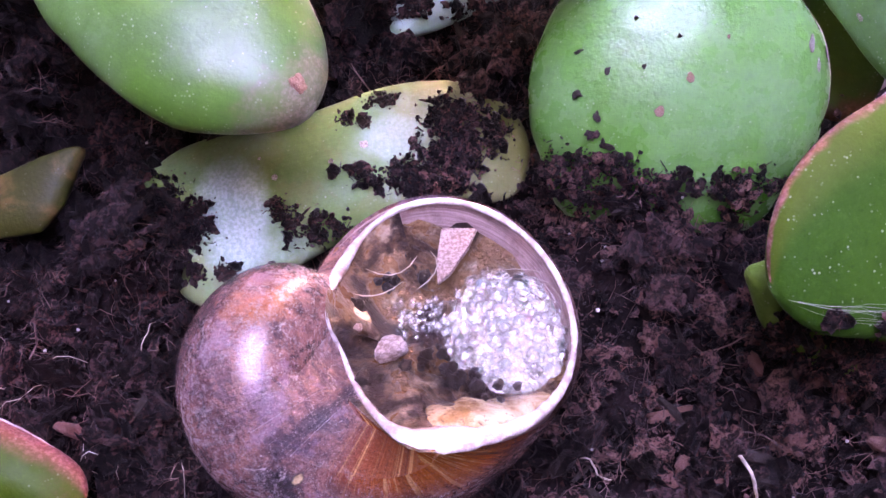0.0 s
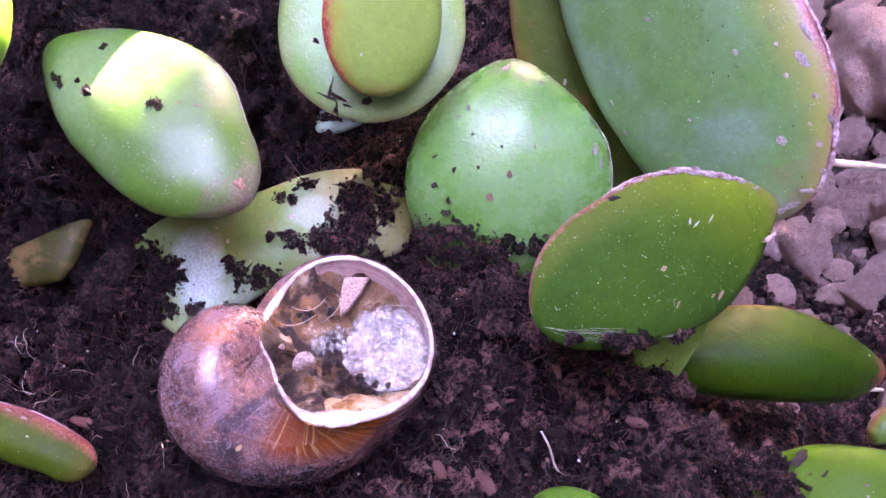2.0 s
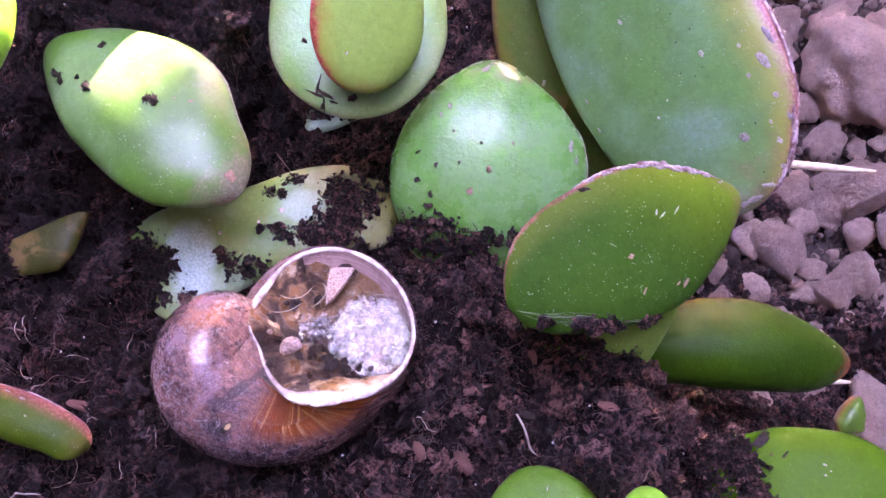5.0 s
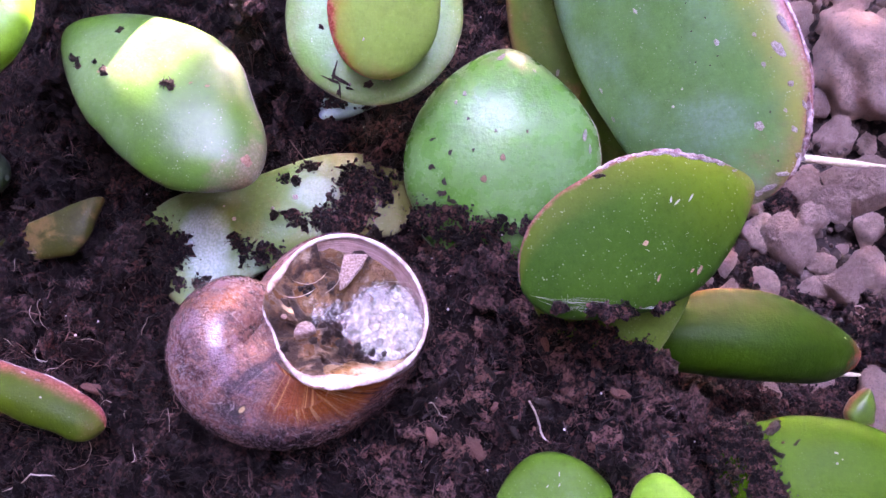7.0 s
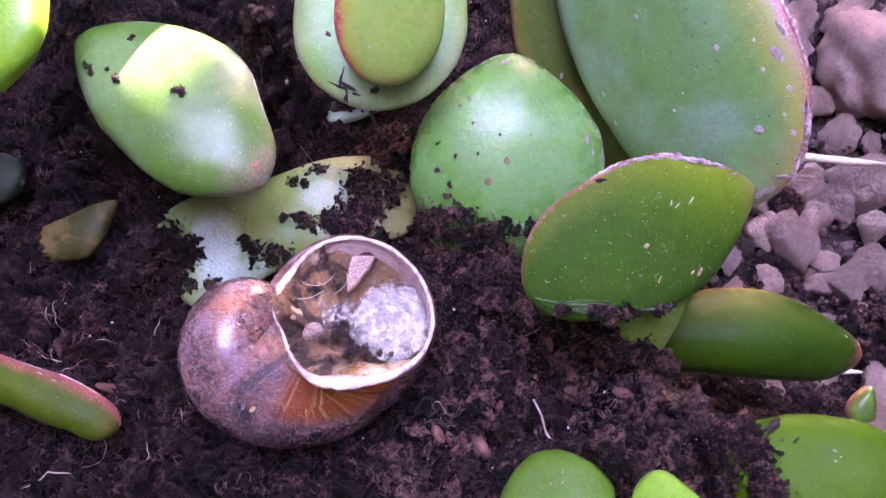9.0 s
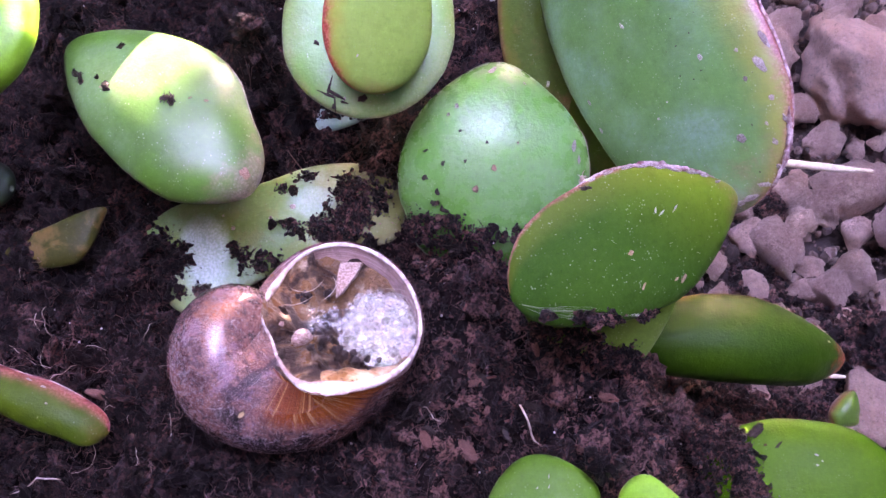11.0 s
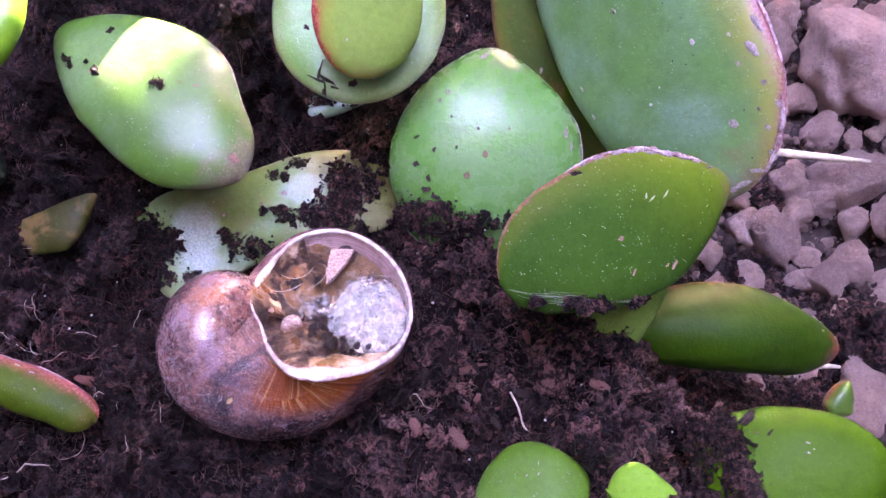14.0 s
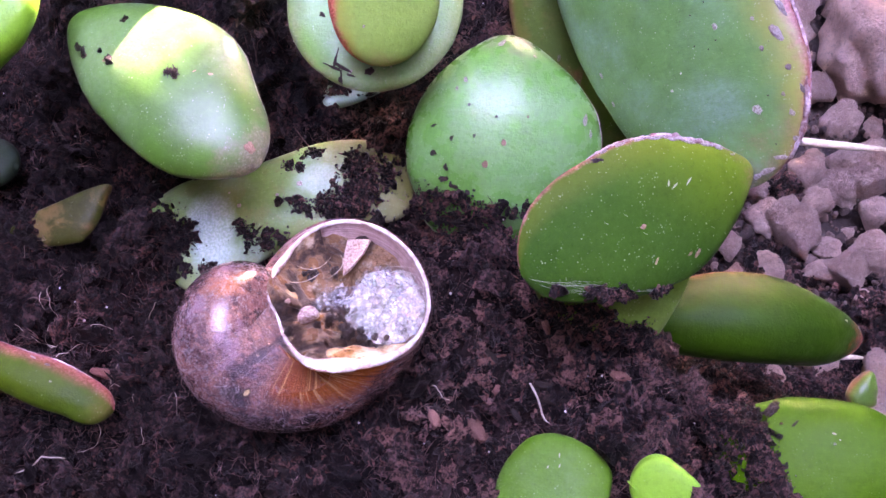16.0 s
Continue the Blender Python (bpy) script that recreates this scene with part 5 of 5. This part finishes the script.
    for _ in range(11000):
        x, y, h = rng.uniform(-70, 66), rng.uniform(-6, 104), rng.uniform(0, 6.28)
        length, pts = rng.uniform(0.8, 3.6), []
        for k in range(4):
            pts.append((x, y, soil_height(x, y) + 0.5 + rng.uniform(0, 0.9)))
            x, y, h = x + math.cos(h) * length / 3, y + math.sin(h) * length / 3, h + rng.uniform(-0.7, 0.7)
        v, f = tube_mesh("hair", pts, rng.uniform(0.02, 0.06), 3)
        base = len(hairs)
        hairs += v
        hair_faces += [tuple(i + base for i in q) for q in f]
    tagged(mesh_object("peat_fibres", hairs, hair_faces, ROOT), "fine brown plant fibres in the peat", "plant fibre", kind="stuff")
    joined("soil_crumbs", kinds, places, CRUMBS, "crumbly dark peat fragments covering the bed", "soil", False)
    grain = [lump_mesh("grain", 60, 0.3, 2, 1)]
    places = []
    for _ in range(260):
        x, y = rng.uniform(-70, 66), rng.uniform(-5, 105)
        r = rng.uniform(0.10, 0.26)
        places.append((0, Matrix.LocRotScale(Vector((x, y, soil_height(x, y) + 0.9)) * MM, Euler([rng.uniform(0, 6) for _ in range(3)]), Vector((r, r, r)) * MM)))
    joined("sand_grains", grain, places, GRIT, "tiny whitish sand grains scattered on the peat", "sand")


GRIT = plain_material("white grit", (0.45, 0.42, 0.42), (0.7, 0.66, 0.66), 0.5)
make_crumbs()


def make_fibres():
    rng = random.Random(21)

    def strand(x, y, length, heading, radius, material, label, curl=0.5, lift=1.0):
        pts, h = [], heading
        for i in range(9):
            pts.append((x, y, soil_height(x, y) + lift + 0.5 * math.sin(i * 0.9 + heading)))
            x, y, h = x + math.cos(h) * length / 8, y + math.sin(h) * length / 8, h + rng.uniform(-curl, curl)
        v, f = tube_mesh("strand", pts, radius)
        tagged(mesh_object("root_fibre", v, f, material), label, "root fibre", "root fibres")

    strand(26.0, 22.0, 6.5, -1.0, 0.17, FIBRE, "pale curled root fibre lying on dark peat", 0.45, 1.6)
    strand(-46, 10.3, 7.5, 0.75, 0.12, FIBRE, "pale thin root fibre lying on dark peat", 0.3, 2.8)
    strand(-42, 22, 6, -0.7, 0.10, FIBRE, "pale thin root fibre lying on dark peat", 0.3, 1.4)
    strand(12.4, 21.6, 3.5, -0.4, 0.10, FIBRE, "pale thin root fibre lying on dark peat", 0.5, 1.4)
    strand(17.5, 45.5, 7, 2.4, 0.16, ROOT, "brown root fibre lying on dark peat", 0.3, 2.0)
    for _ in range(46):
        strand(rng.uniform(-60, 46), rng.uniform(2, 80), rng.uniform(4, 11), rng.uniform(0, 6.28), rng.uniform(0.05, 0.12), ROOT,
               "thin brown root fibre tangled in dark peat", 0.6, 1.2)
    for _ in range(14):
        strand(rng.uniform(-60, -20), rng.uniform(12, 48), rng.uniform(4, 9), rng.uniform(0, 6.28), 0.05, FIBRE, "thin pale root fibre tangled in dark peat", 0.7, 1.4)


make_fibres()

BARK = plain_material("reddish bark", (0.13, 0.050, 0.036), (0.40, 0.19, 0.145), 0.75, 500, 0.0006)
PEAT_CHIP = plain_material("dark bark", (0.025, 0.016, 0.013), (0.07, 0.042, 0.033), 0.75, 500, 0.0006)


def chip_mesh(seed):
    rng = random.Random(seed)
    bm = bmesh.new()
    bmesh.ops.create_cube(bm, size=2.0)
    bmesh.ops.subdivide_edges(bm, edges=bm.edges[:], cuts=3, use_grid_fill=True)
    for v in bm.verts:
        p = v.co
        taper = 1 - 0.45 * abs(p.y) ** 1.6 + 0.25 * noise.noise((p.y * 1.3, seed, 0))
        v.co = Vector((p.x * taper + 0.25 * math.sin(p.y * 1.7 + seed), p.y, p.z * (1 - 0.4 * abs(p.y)) + 0.5 * noise.noise((p.x, p.y * 2, seed + 3)))) + noise.noise_vector(p * 2.3 + Vector((seed, 0, 0))) * 0.34
    me = bpy.data.meshes.new("chip")
    bm.to_mesh(me)
    bm.free()
    me.polygons.foreach_set("use_smooth", [True] * len(me.polygons))
    return me


def make_chips():
    rng = random.Random(31)
    red, dark = [chip_mesh(i) for i in range(4)], [chip_mesh(10 + i) for i in range(5)]

    def chip(x, y, length, width, turn, material, meshes, label, lift=0.8):
        ob = new("bark_chip", rng.choice(meshes))
        if not ob.data.materials:
            ob.data.materials.append(material)
        ob.matrix_world = Matrix.LocRotScale(Vector((x, y, soil_height(x, y) + lift)) * MM, Euler((rng.uniform(-0.25, 0.25), rng.uniform(-0.25, 0.25), radians(turn))),
                                             Vector((width / 2, length / 2, 0.45)) * MM)
        tagged(ob, label, "bark chip", "bark chips")

    for x, y, length, width, turn in [(22.5, 26, 6.0, 1.5, -80), (33.6, 23.4, 4.4, 1.3, -60), (22.3, 21.6, 2.2, 1.2, -40), (29, 30, 2.4, 0.9, 20), (36, 26, 2.4, 1.0, -20),
                                      (39, 22, 2.6, 1.3, 60), (-36.6, 26.2, 5.5, 1.2, 75), (13, 17, 2.4, 1.4, 10), (19, 15.6, 3.4, 1.6, 25), (46, 17.5, 3, 1.3, 70)]:
        chip(x, y, length, width, turn, BARK, red, "small reddish-brown bark chip on dark peat", 1.3)
    for _ in range(95):
        x, y = rng.uniform(-62, 56), rng.uniform(0, 84)
        chip(x, y, rng.uniform(1.5, 4.5), rng.uniform(0.4, 1.0), rng.uniform(0, 180), PEAT_CHIP, dark, "dark brown bark splinter lying in the peat", 0.9)


make_chips()

# ---- stones and straw ----


def gravel_material():
    n = Nodes("fine gravel")
    ob, r = n.coords(), n.island()
    c = n.mix(r, (0.030, 0.018, 0.015), (0.24, 0.155, 0.130))
    c = n.mix(n.ramp(n.noise(ob, 1500, 5, 0.75), 0.48, 0.66, 0.0, 0.6), c, (0.10, 0.060, 0.052))
    n.bump(n.noise(ob, 2600, 4, 0.7), 0.0006, 0.9)
    return n.done(c, 0.9)


GRAVEL = gravel_material()


def make_stones():
    rng = random.Random(41)
    kinds = [lump_mesh("stone", 100 + i, 0.42, 4 if i < 7 else 2, 4, (1.0, rng.uniform(0.7, 0.95), rng.uniform(0.7, 0.95))) for i in range(12)]
    fixed = [(111, 116, 13.7, 2), (94, 125, 6.9, 0), (99, 134, 6.0, 0), (111, 133, 6.8, 1), (104, 102, 5.3, -2), (87, 73, 7.0, 0), (83, 77, 4.8, -1), (93, 78, 3.5, 4), (92, 85, 4.4, 3), (99, 83, 4.5, 0),
             (107, 87, 7.8, 0), (94, 69, 3.4, 1), (91, 63, 3.0, 1), (97, 63, 5.0, 0), (104, 68, 4.4, 0), (74, 69, 2.9, 1), (74, 62, 2.7, 0), (82, 64, 3.4, 1), (82, 84, 4.6, -1), (106, 77, 3.9, 0),
             (100, 111, 5.6, -2), (71, 39, 3.5, -1), (65, 43, 3.4, -1), (79, 40, 3.5, -1), (128, 96, 10, 0), (126, 126, 9, 0)]
    placed = list(fixed)
    for size in (8, 6, 4.8, 4.0, 3.2, 2.5, 1.9):
        for _ in range(150):
            x, y, r = rng.uniform(46, 150), rng.uniform(14, 165), size * rng.uniform(0.8, 1.15)
            if len(placed) < 290 and all((x - a) ** 2 + (y - b) ** 2 > (0.9 * (r + c)) ** 2 for a, b, c, _ in placed):
                placed.append((x, y, r, rng.uniform(-3.5, 1.5)))
    for x, y, r, lift in placed:
        if soil_height(x, y) > GRAVEL_Z + 1.5 - 0.2 * r:
            continue
        put("stone", kinds[rng.randrange(12)], STONE, (x, y, GRAVEL_Z + r * 0.42 + lift), r, rng, ground, turn=(rng.uniform(-0.6, 0.6), rng.uniform(-0.6, 0.6), rng.uniform(0, 6.28)))

    # fine gravel between the stones
    grains = [lump_mesh("pebble", 140 + i, 0.45, 3, 2) for i in range(5)]
    places = []
    for _ in range(6500):
        x, y, r = rng.uniform(44, 150), rng.uniform(10, 165), min(2.2, 0.35 + rng.expovariate(2.6))
        if soil_height(x, y) > GRAVEL_Z + 3:
            continue
        k = Vector((r, r * rng.uniform(0.7, 1.0), r * rng.uniform(0.5, 0.8))) * MM
        places.append((rng.randrange(5), Matrix.LocRotScale(Vector((x, y, GRAVEL_Z - 1.5 + rng.uniform(0, 2.5))) * MM, Euler([rng.uniform(0, 6.28) for _ in range(3)]), k)))
    joined("fine_gravel", grains, places, GRAVEL, "fine pinkish-brown gravel and grit between the stones", "gravel")


make_stones()
STRAW = plain_material("dry straw", (0.62, 0.50, 0.33), (0.82, 0.72, 0.54), 0.5)
v, f = tube_mesh("straw", [(70, 90.4, -36), (80, 89.3, -36), (90, 88.4, -36), (99, 87.4, -36.2), (107.8, 86.7, -36.4)], 0.85, 10)
tagged(mesh_object("straw", v, f, STRAW), "pale dry straw stalk lying across gravel", "straw")
v, f = tube_mesh("straw", [(72, 38.4, -28), (78, 37.8, -27.8), (83, 37.4, -27.6), (88, 37.0, -27.6)], 0.75, 10)
tagged(mesh_object("straw", v, f, STRAW), "short pale dry stalk under a green leaf tip", "straw")


# ---- springtail ----
PALE_BUG = plain_material("pale springtail skin", (0.56, 0.40, 0.32), (0.74, 0.58, 0.48), 0.5, 2500, 0.0001)
DARK_BUG = plain_material("dark springtail eye", (0.03, 0.02, 0.02), (0.06, 0.04, 0.04), 0.3, 2500, 0.0001)


def make_springtail():
    """A slender pale springtail, nose along +y, feet at z 0 (about 2.4 mm long)."""
    thing = new("springtail")
    tagged(thing, "tiny pale pinkish springtail crawling over a green leaf", "insect")

    def blob(name, y0, y1, radius, z, material=PALE_BUG, label="", squash=0.85):
        bm = bmesh.new()
        bmesh.ops.create_uvsphere(bm, u_segments=14, v_segments=9, radius=1.0)
        for v in bm.verts:
            v.co = Vector((v.co.x * radius, (y0 + y1) / 2 + v.co.y * (y1 - y0) / 2, z + v.co.z * radius * squash)) * MM
        return part(name, bm, material, thing, label)

    blob("abdomen", -1.3, 0.45, 0.36, 0.42)
    blob("thorax", 0.15, 0.95, 0.32, 0.42)
    head = blob("head", 0.80, 1.35, 0.27, 0.40, label="rounded pale head")
    for sx in (-1, 1):
        v, f = tube_mesh("antenna", [(0.10 * sx, 1.28, 0.45), (0.25 * sx, 1.6, 0.55), (0.42 * sx, 1.95, 0.5), (0.5 * sx, 2.3, 0.42)], 0.05, 5)
        mesh_object("antenna", v, f, PALE_BUG, thing)
        bm = bmesh.new()
        bmesh.ops.create_icosphere(bm, subdivisions=1, radius=0.05 * MM, matrix=Matrix.Translation(Vector((0.2 * sx, 1.15, 0.52)) * MM))
        part("eye", bm, DARK_BUG, head, "dark eye spot")
        for y in (0.25, 0.55, 0.85):
            v, f = tube_mesh("leg", [(0.2 * sx, y, 0.35), (0.5 * sx, y + 0.08, 0.4), (0.62 * sx, y + 0.15, 0.02)], 0.05, 5)
            mesh_object("leg", v, f, PALE_BUG, thing)
    v, f = tube_mesh("tail_fork", [(0, -1.2, 0.4), (0, -1.5, 0.3), (0, -1.75, 0.2)], 0.06, 5)
    mesh_object("tail_fork", v, f, PALE_BUG, thing)
    return thing


springtail = make_springtail()


def motions():
    """The springtail crosses the front leaf, slips behind its edge, and comes back along the scarred rim."""
    way = [(0.0, -0.46, 0.42, 1), (0.4, -0.44, 0.445, 1), (0.5, -0.42, 0.45, 1), (0.8, -0.20, 0.49, 1), (1.0, -0.06, 0.53, 1), (1.2, 0.12, 0.59, 1), (1.5, 0.28, 0.69, 1),
           (1.8, 0.48, 0.82, 1), (2.0, 0.63, 0.89, 1), (2.5, 0.78, 0.91, 1), (3.0, 0.90, 0.92, 1), (3.5, 0.90, 0.90, 1), (4.0, 0.93, 0.86, 1),
           (4.3, 0.97, 0.80, 1), (4.7, 0.97, 0.78, -1), (5.6, 0.4, 0.70, -1), (8.0, -0.2, 0.55, -1), (10.4, -0.75, 0.45, -1), (11.1, -0.985, 0.41, -1), (11.5, -0.985, 0.44, 1), (12.0, -0.975, 0.60, 1),
           (12.3, -0.97, 0.65, 1), (12.5, -0.965, 0.68, 1), (12.8, -0.97, 0.675, 1), (13.0, -0.98, 0.67, 1), (13.2, -0.97, 0.66, -1), (14.0, -0.6, 0.66, -1), (16.0, -0.3, 0.64, -1)]
    spots = [(t, *on_leaf(leaf_r, u, s, side)) for t, u, s, side in way]
    rows, last = [], None
    for i, (t, p, axes) in enumerate(spots):
        ahead = spots[min(i + 1, len(spots) - 1)][1] - spots[max(i - 1, 0)][1]
        up = axes.col[2].normalized()
        y = (ahead - up * ahead.dot(up)).normalized()
        m = Matrix((y.cross(up), y, up)).transposed()
        rows.append((t, Matrix.Translation(p) @ m.to_4x4()))
    walk(springtail, rows)


motions()
